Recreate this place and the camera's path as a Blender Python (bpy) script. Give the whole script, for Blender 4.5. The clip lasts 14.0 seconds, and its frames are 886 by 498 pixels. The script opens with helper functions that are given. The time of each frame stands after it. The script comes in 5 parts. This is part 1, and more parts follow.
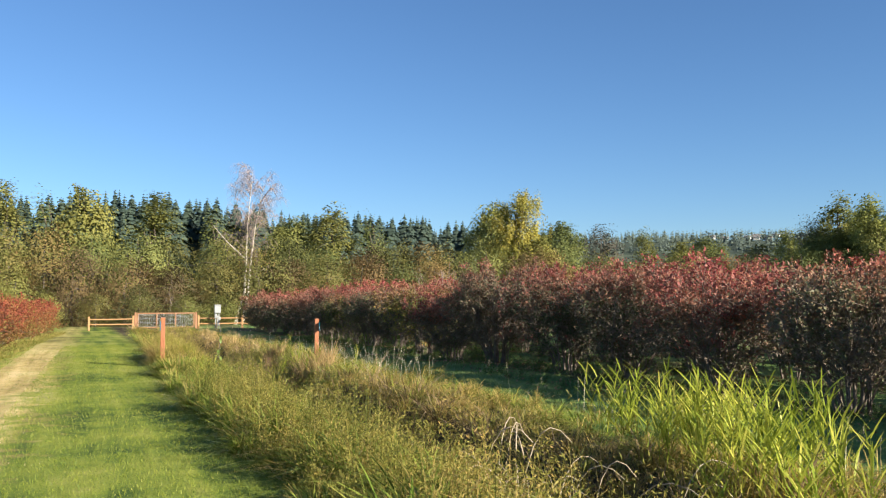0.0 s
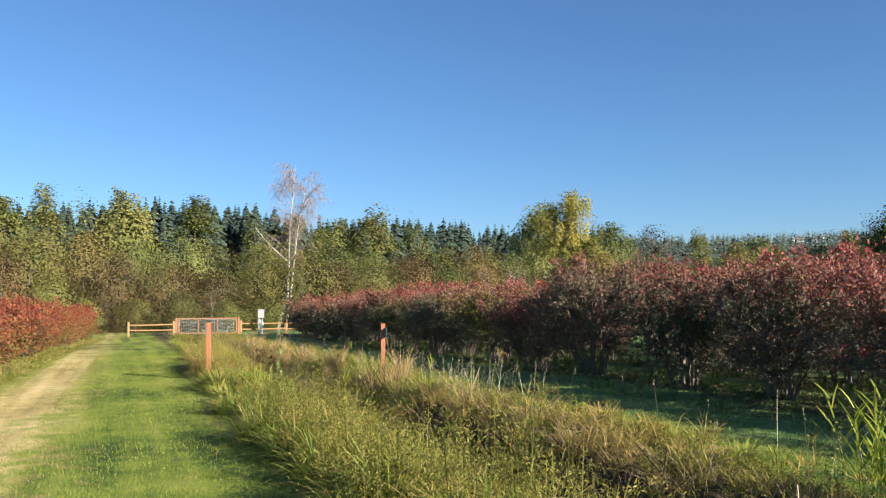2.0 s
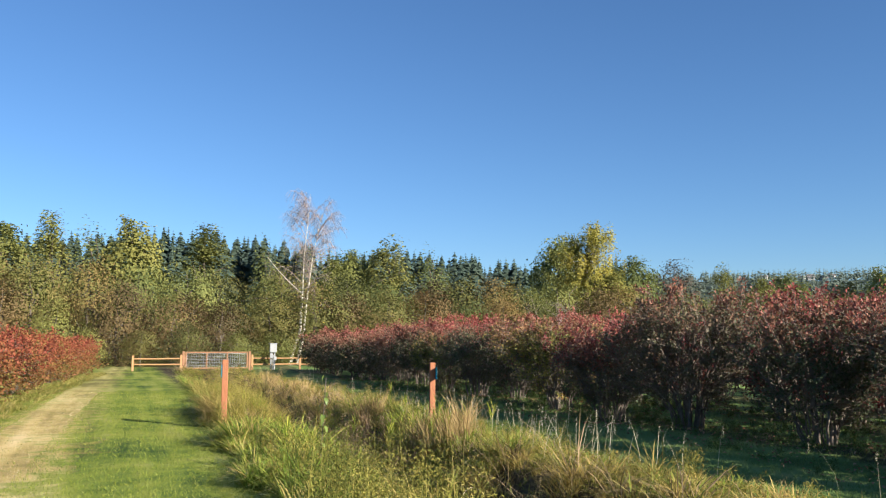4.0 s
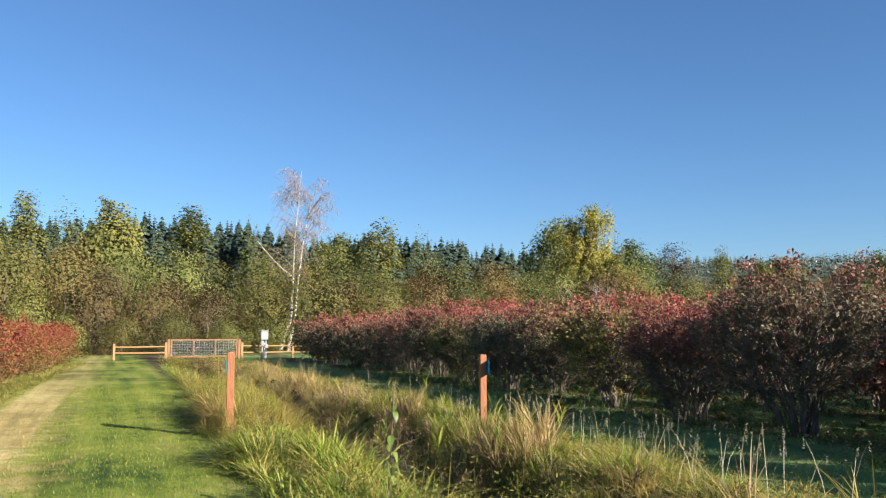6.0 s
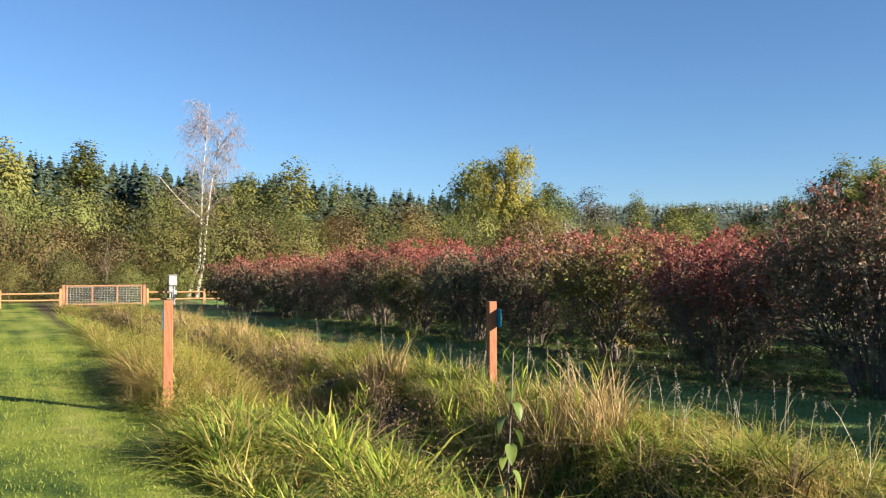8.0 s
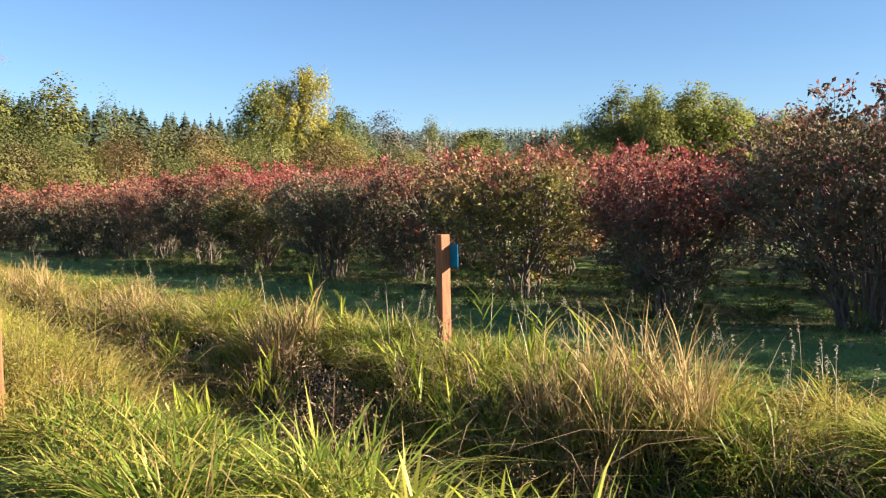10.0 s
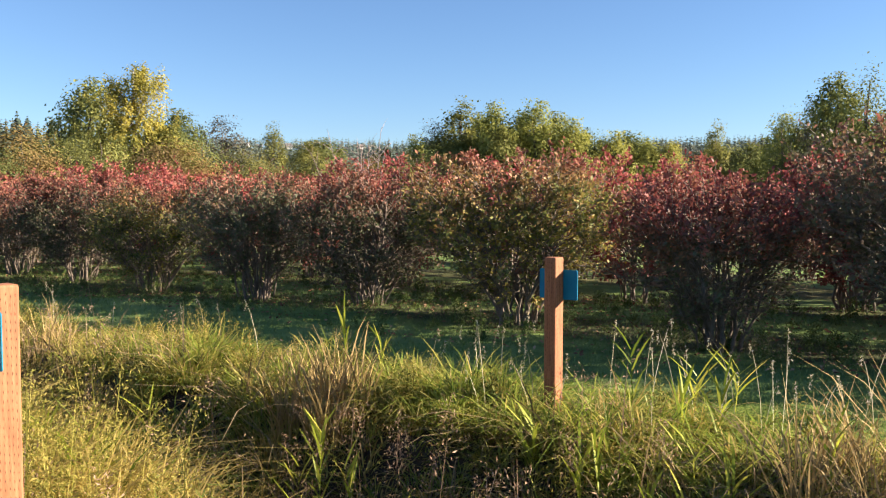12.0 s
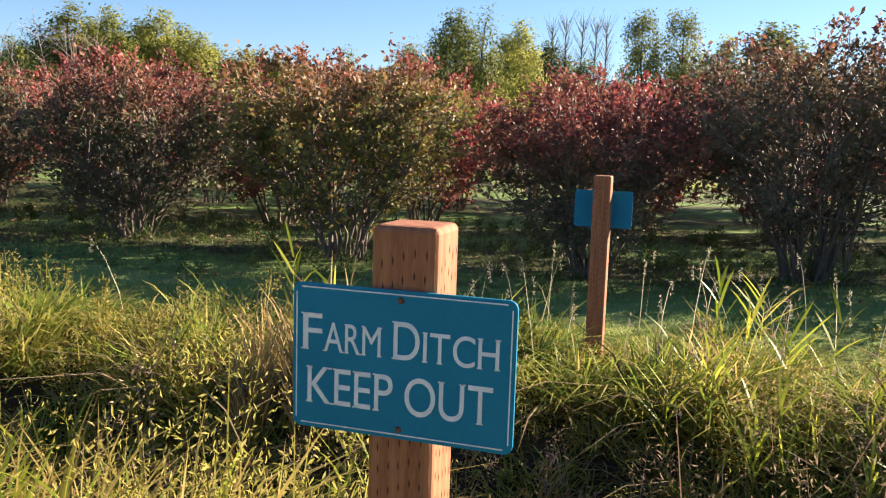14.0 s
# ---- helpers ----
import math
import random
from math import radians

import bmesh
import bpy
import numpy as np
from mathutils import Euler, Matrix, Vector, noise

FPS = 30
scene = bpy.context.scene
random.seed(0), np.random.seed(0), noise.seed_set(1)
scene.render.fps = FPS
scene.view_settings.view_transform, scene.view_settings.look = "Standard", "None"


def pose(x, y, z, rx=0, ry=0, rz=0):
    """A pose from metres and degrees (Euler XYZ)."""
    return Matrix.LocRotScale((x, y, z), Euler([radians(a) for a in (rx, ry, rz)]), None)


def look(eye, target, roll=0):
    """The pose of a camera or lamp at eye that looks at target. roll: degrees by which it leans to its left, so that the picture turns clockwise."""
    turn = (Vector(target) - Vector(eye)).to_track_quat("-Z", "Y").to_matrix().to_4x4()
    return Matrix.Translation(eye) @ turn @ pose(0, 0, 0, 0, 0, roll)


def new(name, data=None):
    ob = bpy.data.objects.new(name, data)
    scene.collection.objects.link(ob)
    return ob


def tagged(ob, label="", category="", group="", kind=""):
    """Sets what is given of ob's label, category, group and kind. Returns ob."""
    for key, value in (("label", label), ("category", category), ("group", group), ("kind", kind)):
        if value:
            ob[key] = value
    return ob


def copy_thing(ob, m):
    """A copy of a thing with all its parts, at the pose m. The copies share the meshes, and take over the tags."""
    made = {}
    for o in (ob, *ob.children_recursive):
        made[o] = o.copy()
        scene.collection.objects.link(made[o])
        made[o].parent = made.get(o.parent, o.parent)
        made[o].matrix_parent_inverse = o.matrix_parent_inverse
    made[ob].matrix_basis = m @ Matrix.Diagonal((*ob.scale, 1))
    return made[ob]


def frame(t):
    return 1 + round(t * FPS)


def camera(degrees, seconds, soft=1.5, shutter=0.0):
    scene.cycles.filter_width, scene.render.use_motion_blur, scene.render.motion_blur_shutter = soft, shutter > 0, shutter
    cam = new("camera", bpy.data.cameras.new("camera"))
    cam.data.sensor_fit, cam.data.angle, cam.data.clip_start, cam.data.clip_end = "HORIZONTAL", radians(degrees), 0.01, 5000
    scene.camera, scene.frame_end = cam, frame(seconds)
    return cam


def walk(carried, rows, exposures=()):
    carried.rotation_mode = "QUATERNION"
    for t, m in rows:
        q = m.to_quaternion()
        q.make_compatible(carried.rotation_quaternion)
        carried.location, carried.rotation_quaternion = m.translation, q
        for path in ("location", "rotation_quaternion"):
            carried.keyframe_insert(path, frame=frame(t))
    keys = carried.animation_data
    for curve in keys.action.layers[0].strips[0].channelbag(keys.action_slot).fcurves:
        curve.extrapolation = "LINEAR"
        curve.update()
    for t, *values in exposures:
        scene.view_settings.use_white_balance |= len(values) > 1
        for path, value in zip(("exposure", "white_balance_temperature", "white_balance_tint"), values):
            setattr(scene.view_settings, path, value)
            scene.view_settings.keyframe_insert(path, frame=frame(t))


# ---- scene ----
cam = camera(55.5, 14.0, 1.2)
PATH = [
    (0, (-0.474, -0.208, 1.407), (0.32, 1.624, 1.531), -0.2),
    (0.5, (-0.507, 0.432, 1.405), (0.303, 2.258, 1.509), -0.4),
    (1, (-0.465, 1.096, 1.389), (0.327, 2.929, 1.506), -0.8),
    (1.5, (-0.419, 1.852, 1.357), (0.339, 3.698, 1.482), -0.9),
    (2, (-0.337, 2.572, 1.35), (0.378, 4.435, 1.486), -0.4),
    (2.5, (-0.257, 3.313, 1.338), (0.432, 5.185, 1.49), -0.2),
    (3, (-0.236, 4.012, 1.379), (0.454, 5.882, 1.545), -0.2),
    (3.5, (-0.237, 4.702, 1.366), (0.454, 6.566, 1.584), 0.0),
    (6, (-0.231, 8.144, 1.39), (0.505, 9.994, 1.575), -0.0),
    (6.5, (-0.276, 8.801, 1.399), (0.502, 10.636, 1.561), -0.1),
    (7, (-0.246, 9.511, 1.372), (0.584, 11.327, 1.497), -0.3),
    (7.5, (-0.263, 10.226, 1.345), (0.623, 12.018, 1.416), -0.4),
    (8, (-0.223, 10.935, 1.331), (0.723, 12.696, 1.387), -0.1),
    (8.5, (-0.218, 11.609, 1.294), (0.845, 13.302, 1.305), 0.2),
    (9, (-0.188, 12.268, 1.297), (0.964, 13.902, 1.241), 0.4),
    (9.2, (-0.163, 12.566, 1.31), (1.027, 14.172, 1.227), 0.2),
    (11.3, (-0.205, 15.296, 1.328), (1.366, 16.529, 1.223), -0.7),
    (11.5, (-0.204, 15.556, 1.326), (1.38, 16.772, 1.22), 0.0),
    (12, (-0.213, 16.268, 1.332), (1.424, 17.413, 1.234), 0.0),
    (12.5, (-0.147, 16.938, 1.301), (1.551, 17.988, 1.189), 0.4),
    (13, (-0.08, 17.668, 1.289), (1.669, 18.631, 1.171), 0.2),
    (13.5, (-0.007, 18.336, 1.249), (1.795, 19.182, 1.051), -0.1),
    (14, (0.187, 18.904, 1.186), (2.147, 19.203, 0.923), 1.8),
]
walk(cam, [(t, look(eye, target, roll)) for t, eye, target, roll in PATH],
     ((0, 1.56, 6250, 10), (3, 1.48, 6000, 10), (7, 1.5, 6150, 10), (9, 1.84, 6600, 13), (11.5, 1.98, 6800, 15), (12.5, 1.99, 6800, 16), (14, 2.06, 6900, 17)))

# ---- world, sun, exposure ----
SUN = Vector((1.5, -2.33, 1.076)).normalized()
world = bpy.data.worlds.new("world")
scene.world = world
world.use_nodes = True
wn = world.node_tree.nodes
sky = wn.new("ShaderNodeTexSky")
sky.sky_type = "NISHITA"
sky.sun_disc = False
sky.sun_elevation = math.asin(SUN.z)
sky.sun_rotation = math.atan2(SUN.x, SUN.y)
sky.air_density, sky.dust_density, sky.ozone_density = 1.0, 0.05, 6.0
world.node_tree.links.new(sky.outputs[0], wn["Background"].inputs[0])
wn["Background"].inputs[1].default_value = 0.05
sun_data = bpy.data.lights.new("sun", "SUN")
sun_data.energy, sun_data.angle, sun_data.color = 5.0, radians(0.55), (1.0, 0.88, 0.70)
sun = new("sun", sun_data)
sun.matrix_world = look(tuple(SUN * 100), (0, 0, 0))


# ---- materials ----
def blank(name):
    m = bpy.data.materials.new(name)
    m.use_nodes = True
    nt = m.node_tree
    nt.nodes.clear()
    return m, nt.nodes, nt.links


def ramp(nodes, stops):
    r = nodes.new("ShaderNodeValToRGB")
    el = r.color_ramp.elements
    while len(el) < len(stops):
        el.new(0.5)
    for e, (p, c) in zip(el, stops):
        e.position, e.color = p, (*c, 1)
    return r


def mathnode(nodes, links, op, a, b=0.0, clamp=False):
    n = nodes.new("ShaderNodeMath")
    n.operation, n.use_clamp = op, clamp
    for i, v in enumerate((a, b)):
        if isinstance(v, (int, float)):
            n.inputs[i].default_value = v
        else:
            links.new(v, n.inputs[i])
    return n.outputs[0]


def noisetex(nodes, links, scale, detail=3.0, coord="Object", stretch=None):
    tc = nodes.new("ShaderNodeTexCoord")
    n = nodes.new("ShaderNodeTexNoise")
    n.inputs["Scale"].default_value, n.inputs["Detail"].default_value = scale, detail
    if stretch:
        mp = nodes.new("ShaderNodeMapping")
        mp.inputs["Scale"].default_value = stretch
        links.new(tc.outputs[coord], mp.inputs[0])
        links.new(mp.outputs[0], n.inputs[0])
    else:
        links.new(tc.outputs[coord], n.inputs[0])
    return n.outputs[0]


def mixcol(nodes, links, fac, a, b, mode="MIX"):
    n = nodes.new("ShaderNodeMix")
    n.data_type, n.blend_type = "RGBA", mode
    for sock, v in ((n.inputs[0], fac), (n.inputs[6], a), (n.inputs[7], b)):
        if isinstance(v, (int, float)):
            sock.default_value = v
        elif isinstance(v, tuple):
            sock.default_value = (*v, 1)
        else:
            links.new(v, sock)
    return n.outputs[2]


def leafmat(name, stops, low=None, levels=(0.8, 1.6), patch=0.5, see=0.34, rough=0.6, vary=0.25, single=0.55, sheen=0.18):
    """Leaves or blades: colour by leaf and by patch; low: the colours of the lower leaves, blended over the two heights."""
    m, nd, ln = blank(name)
    geo = nd.new("ShaderNodeNewGeometry")
    info = nd.new("ShaderNodeObjectInfo")
    pt = noisetex(nd, ln, patch, 2.0)
    f = mathnode(nd, ln, "ADD", mathnode(nd, ln, "MULTIPLY", geo.outputs["Random Per Island"], single),
                 mathnode(nd, ln, "ADD", mathnode(nd, ln, "MULTIPLY", mathnode(nd, ln, "SUBTRACT", pt, 0.25), 0.9), 0.275 - single / 2), True)
    f = mathnode(nd, ln, "ADD", f, mathnode(nd, ln, "MULTIPLY", mathnode(nd, ln, "SUBTRACT", info.outputs["Random"], 0.5), vary), True)
    up = ramp(nd, stops)
    ln.new(f, up.inputs[0])
    col = up.outputs[0]
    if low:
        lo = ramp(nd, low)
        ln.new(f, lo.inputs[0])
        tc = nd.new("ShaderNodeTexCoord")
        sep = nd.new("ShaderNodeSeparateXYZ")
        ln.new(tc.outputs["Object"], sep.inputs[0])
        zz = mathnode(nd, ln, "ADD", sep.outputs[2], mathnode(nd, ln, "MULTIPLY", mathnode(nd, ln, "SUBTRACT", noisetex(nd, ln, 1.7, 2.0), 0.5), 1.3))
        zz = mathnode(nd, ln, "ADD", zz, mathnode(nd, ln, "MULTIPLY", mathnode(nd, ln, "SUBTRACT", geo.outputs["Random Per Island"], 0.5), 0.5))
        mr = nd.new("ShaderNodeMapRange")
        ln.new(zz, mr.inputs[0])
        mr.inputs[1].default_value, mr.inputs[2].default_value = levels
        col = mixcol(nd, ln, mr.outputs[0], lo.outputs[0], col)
    p = nd.new("ShaderNodeBsdfPrincipled")
    p.inputs["Roughness"].default_value = rough
    p.inputs["Specular IOR Level"].default_value = sheen
    ln.new(col, p.inputs["Base Color"])
    tr = nd.new("ShaderNodeBsdfTranslucent")
    ln.new(col, tr.inputs[0])
    mx = nd.new("ShaderNodeMixShader")
    mx.inputs[0].default_value = see
    ln.new(p.outputs[0], mx.inputs[1])
    ln.new(tr.outputs[0], mx.inputs[2])
    out = nd.new("ShaderNodeOutputMaterial")
    ln.new(mx.outputs[0], out.inputs[0])
    return m


def plainmat(name, stops, scale=6.0, stretch=None, rough=0.8, metal=0.0, bump=0.3, fine=60.0, depth=0.01, gloss=0.4):
    """Solid surfaces: two scales of noise drive colour and relief."""
    m, nd, ln = blank(name)
    a = noisetex(nd, ln, scale, 4.0, "Object", stretch)
    b = noisetex(nd, ln, fine, 3.0, "Object", stretch)
    f = mathnode(nd, ln, "ADD", mathnode(nd, ln, "MULTIPLY", a, 0.65), mathnode(nd, ln, "MULTIPLY", b, 0.35))
    r = ramp(nd, stops)
    ln.new(f, r.inputs[0])
    p = nd.new("ShaderNodeBsdfPrincipled")
    p.inputs["Roughness"].default_value, p.inputs["Metallic"].default_value = rough, metal
    p.inputs["Specular IOR Level"].default_value = gloss
    ln.new(r.outputs[0], p.inputs["Base Color"])
    bp = nd.new("ShaderNodeBump")
    bp.inputs["Strength"].default_value, bp.inputs["Distance"].default_value = bump, depth
    ln.new(f, bp.inputs["Height"])
    ln.new(bp.outputs[0], p.inputs["Normal"])
    out = nd.new("ShaderNodeOutputMaterial")
    ln.new(p.outputs[0], out.inputs[0])
    return m


RED = [(0.12, (0.11, 0.04, 0.035)), (0.35, (0.21, 0.058, 0.05)), (0.55, (0.33, 0.1, 0.08)), (0.75, (0.30, 0.145, 0.085)), (0.92, (0.2, 0.115, 0.07))]
SCARLET = [(0.15, (0.17, 0.04, 0.04)), (0.4, (0.30, 0.065, 0.06)), (0.65, (0.39, 0.115, 0.095)), (0.9, (0.33, 0.18, 0.10))]
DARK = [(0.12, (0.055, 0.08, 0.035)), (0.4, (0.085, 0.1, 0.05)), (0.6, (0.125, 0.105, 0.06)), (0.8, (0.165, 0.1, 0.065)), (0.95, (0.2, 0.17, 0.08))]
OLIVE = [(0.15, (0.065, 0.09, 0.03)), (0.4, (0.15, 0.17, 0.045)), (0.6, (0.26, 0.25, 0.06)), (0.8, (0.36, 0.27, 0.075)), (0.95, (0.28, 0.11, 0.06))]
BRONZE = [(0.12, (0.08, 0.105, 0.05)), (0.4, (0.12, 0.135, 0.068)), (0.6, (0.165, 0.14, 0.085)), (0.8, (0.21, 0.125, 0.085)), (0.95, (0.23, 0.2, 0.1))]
MAT = {
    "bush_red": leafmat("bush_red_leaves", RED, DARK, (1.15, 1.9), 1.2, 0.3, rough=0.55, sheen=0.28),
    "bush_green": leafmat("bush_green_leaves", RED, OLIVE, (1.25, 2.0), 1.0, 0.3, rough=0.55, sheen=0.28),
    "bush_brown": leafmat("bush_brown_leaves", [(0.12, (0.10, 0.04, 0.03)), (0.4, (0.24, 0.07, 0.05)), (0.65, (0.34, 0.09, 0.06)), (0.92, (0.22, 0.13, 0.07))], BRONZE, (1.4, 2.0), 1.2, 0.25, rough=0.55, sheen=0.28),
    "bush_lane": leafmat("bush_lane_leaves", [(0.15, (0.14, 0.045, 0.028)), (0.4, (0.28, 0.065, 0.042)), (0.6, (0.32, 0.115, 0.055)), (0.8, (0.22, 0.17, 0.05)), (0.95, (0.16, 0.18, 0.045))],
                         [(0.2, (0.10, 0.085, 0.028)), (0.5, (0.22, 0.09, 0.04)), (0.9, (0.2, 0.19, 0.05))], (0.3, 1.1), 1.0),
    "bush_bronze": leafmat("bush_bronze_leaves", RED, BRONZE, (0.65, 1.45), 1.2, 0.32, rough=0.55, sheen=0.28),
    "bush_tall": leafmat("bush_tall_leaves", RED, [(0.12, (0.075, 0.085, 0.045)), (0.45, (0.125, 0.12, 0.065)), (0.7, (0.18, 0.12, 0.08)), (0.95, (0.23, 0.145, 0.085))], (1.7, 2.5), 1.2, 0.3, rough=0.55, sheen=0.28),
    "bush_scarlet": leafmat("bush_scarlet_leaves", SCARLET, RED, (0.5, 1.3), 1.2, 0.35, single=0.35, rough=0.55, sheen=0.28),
    "stem": plainmat("bush_stem_bark", [(0.3, (0.075, 0.06, 0.048)), (0.7, (0.215, 0.175, 0.14))], 9.0),
    "bark": plainmat("tree_bark", [(0.3, (0.05, 0.04, 0.03)), (0.7, (0.16, 0.13, 0.10))], 3.0),
    "birch": plainmat("birch_bark", [(0.36, (0.10, 0.09, 0.08)), (0.44, (0.42, 0.38, 0.31)), (0.7, (0.60, 0.56, 0.48))], 2.2, (1, 1, 3)),
    "twig": plainmat("birch_twigs", [(0.3, (0.19, 0.14, 0.13)), (0.7, (0.34, 0.27, 0.24))], 4.0),
    "grass": leafmat("tall_grass_blades", [(0.1, (0.055, 0.10, 0.018)), (0.35, (0.16, 0.235, 0.035)), (0.6, (0.30, 0.345, 0.06)), (0.82, (0.45, 0.42, 0.1)), (0.96, (0.58, 0.48, 0.2))], None, (0, 1), 1.2, 0.42, 0.45),
    "thatch": leafmat("bank_thatch_blades", [(0.1, (0.10, 0.13, 0.03)), (0.4, (0.24, 0.25, 0.05)), (0.65, (0.36, 0.32, 0.09)), (0.9, (0.44, 0.35, 0.15))], None, (0, 1), 1.4, 0.4, 0.6),
    "dry": leafmat("dry_grass_blades", [(0.1, (0.17, 0.15, 0.035)), (0.35, (0.41, 0.31, 0.09)), (0.6, (0.58, 0.44, 0.15)), (0.8, (0.46, 0.33, 0.14)), (0.95, (0.64, 0.5, 0.26))], None, (0, 1), 0.7, 0.48, 0.5),
    "dead": leafmat("dead_weed_blades", [(0.1, (0.05, 0.035, 0.025)), (0.45, (0.15, 0.11, 0.055)), (0.7, (0.26, 0.19, 0.1)), (0.95, (0.34, 0.24, 0.15))], None, (0, 1), 1.0, 0.15, 0.7),
    "weed": leafmat("weed_leaves", [(0.1, (0.07, 0.085, 0.02)), (0.4, (0.17, 0.17, 0.035)), (0.65, (0.3, 0.26, 0.06)), (0.85, (0.42, 0.3, 0.09)), (0.97, (0.32, 0.16, 0.08))], None, (0, 1), 0.8, 0.46, 0.5),
    "reed": leafmat("reed_leaves", [(0.1, (0.16, 0.22, 0.025)), (0.45, (0.34, 0.38, 0.045)), (0.75, (0.52, 0.48, 0.09)), (0.95, (0.58, 0.46, 0.17))], None, (0, 1), 0.9, 0.42, 0.4),
    "seed": leafmat("seed_heads", [(0.2, (0.46, 0.4, 0.26)), (0.6, (0.62, 0.56, 0.4)), (0.9, (0.74, 0.69, 0.54))], None, (0, 1), 1.0, 0.3, 0.7),
    "lawn": leafmat("mown_grass_blades", [(0.1, (0.04, 0.08, 0.012)), (0.4, (0.135, 0.185, 0.024)), (0.7, (0.235, 0.255, 0.04)), (0.95, (0.31, 0.3, 0.085))], None, (0, 1), 0.35, 0.3, 0.5),
    "under": leafmat("undergrowth_leaves", [(0.1, (0.04, 0.07, 0.018)), (0.5, (0.09, 0.14, 0.035)), (0.85, (0.16, 0.19, 0.055)), (0.97, (0.24, 0.2, 0.1))], None, (0, 1), 0.8, 0.2, 0.6),
    "strip": leafmat("mown_strip_blades", [(0.1, (0.085, 0.145, 0.035)), (0.5, (0.15, 0.23, 0.06)), (0.9, (0.22, 0.275, 0.095))], None, (0, 1), 0.35, 0.25, 0.6),
    "fluff": leafmat("faded_weed_fluff", [(0.1, (0.22, 0.14, 0.09)), (0.5, (0.38, 0.26, 0.17)), (0.9, (0.52, 0.40, 0.28))], None, (0, 1), 1.0, 0.3, 0.8),
    "stalk": leafmat("dry_stalk_blades", [(0.1, (0.27, 0.19, 0.08)), (0.5, (0.44, 0.32, 0.14)), (0.9, (0.54, 0.38, 0.20))], None, (0, 1), 1.0, 0.25, 0.7),
    "gold": leafmat("golden_weed_leaves", [(0.1, (0.2, 0.2, 0.04)), (0.4, (0.35, 0.32, 0.07)), (0.65, (0.47, 0.4, 0.11)), (0.95, (0.48, 0.33, 0.16))], None, (0, 1), 1.5, 0.5, 0.6),
    "litter": leafmat("fallen_leaf_litter", [(0.1, (0.10, 0.05, 0.03)), (0.4, (0.24, 0.12, 0.07)), (0.7, (0.38, 0.28, 0.16)), (0.95, (0.30, 0.08, 0.05))], None, (0, 1), 1.0, 0.1, 0.8),
    "palestalk": plainmat("pale_dead_reed", [(0.3, (0.27, 0.21, 0.13)), (0.7, (0.45, 0.38, 0.27))], 12.0),
    "straw": leafmat("straw_litter", [(0.1, (0.30, 0.24, 0.12)), (0.5, (0.50, 0.40, 0.24)), (0.9, (0.62, 0.52, 0.34))], None, (0, 1), 1.0, 0.1, 0.8),
    "sapling": leafmat("sapling_leaves", [(0.2, (0.10, 0.15, 0.035)), (0.6, (0.2, 0.25, 0.06)), (0.9, (0.36, 0.36, 0.1))], None, (0, 1), 2.0, 0.3, 0.4),
    "shrub_olive": leafmat("shrub_olive_leaves", [(0.1, (0.075, 0.085, 0.03)), (0.4, (0.145, 0.145, 0.045)), (0.65, (0.2, 0.18, 0.058)), (0.9, (0.24, 0.165, 0.065))], None, (0, 1), 0.3, 0.4, 0.7, 0.95, single=0.28),
    "shrub_brown": leafmat("shrub_brown_leaves", [(0.1, (0.085, 0.065, 0.035)), (0.45, (0.165, 0.118, 0.055)), (0.75, (0.215, 0.15, 0.065)), (0.95, (0.23, 0.135, 0.055))], None, (0, 1), 0.3, 0.4, 0.7, 0.9, single=0.28),
    "tree_green": leafmat("tree_green_leaves", [(0.1, (0.09, 0.115, 0.04)), (0.45, (0.18, 0.2, 0.062)), (0.75, (0.26, 0.265, 0.08)), (0.95, (0.31, 0.295, 0.09))], None, (0, 1), 0.25, 0.4, 0.7, 0.5, single=0.28),
    "tree_lime": leafmat("tree_lime_leaves", [(0.1, (0.12, 0.135, 0.04)), (0.5, (0.2, 0.205, 0.058)), (0.9, (0.28, 0.265, 0.075))], None, (0, 1), 0.25, 0.4, 0.7, 0.4, single=0.28),
    "tree_yellow": leafmat("tree_yellow_leaves", [(0.1, (0.18, 0.18, 0.045)), (0.45, (0.3, 0.28, 0.06)), (0.75, (0.4, 0.33, 0.07)), (0.95, (0.44, 0.32, 0.08))], None, (0, 1), 0.25, 0.38, 0.7, 0.2, single=0.28),
    # the lime leaves again, brightened: sunlight on the eastern trees put into the colour
    "tree_sunlit": leafmat("sunlit_tree_leaves", [(0.1, (0.19, 0.21, 0.055)), (0.5, (0.32, 0.33, 0.085)), (0.9, (0.42, 0.38, 0.11))], None, (0, 1), 0.25, 0.5, 0.7, 0.4, single=0.28),
    "tree_grey": leafmat("tree_grey_leaves", [(0.1, (0.06, 0.06, 0.05)), (0.5, (0.13, 0.12, 0.09)), (0.9, (0.20, 0.17, 0.11))], None, (0, 1), 0.25, 0.28, 0.7, 0.4, single=0.28),
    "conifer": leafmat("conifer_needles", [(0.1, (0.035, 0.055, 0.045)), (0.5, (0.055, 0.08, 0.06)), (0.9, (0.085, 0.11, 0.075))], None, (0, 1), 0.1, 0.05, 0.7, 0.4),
    # distance haze is put into this leaf colour: paler and bluer than the conifers
    "farwood_hazed": leafmat("far_wood_haze_tint", [(0.1, (0.065, 0.09, 0.08)), (0.5, (0.095, 0.125, 0.105)), (0.9, (0.13, 0.16, 0.125))], None, (0, 1), 0.02, 0.05, 0.8),
    "post": plainmat("treated_post_wood", [(0.3, (0.19, 0.068, 0.03)), (0.5, (0.30, 0.115, 0.052)), (0.7, (0.39, 0.17, 0.085))], 7.0, (14, 14, 1.2), 0.75, 0, 0.35, 40.0, 0.002),
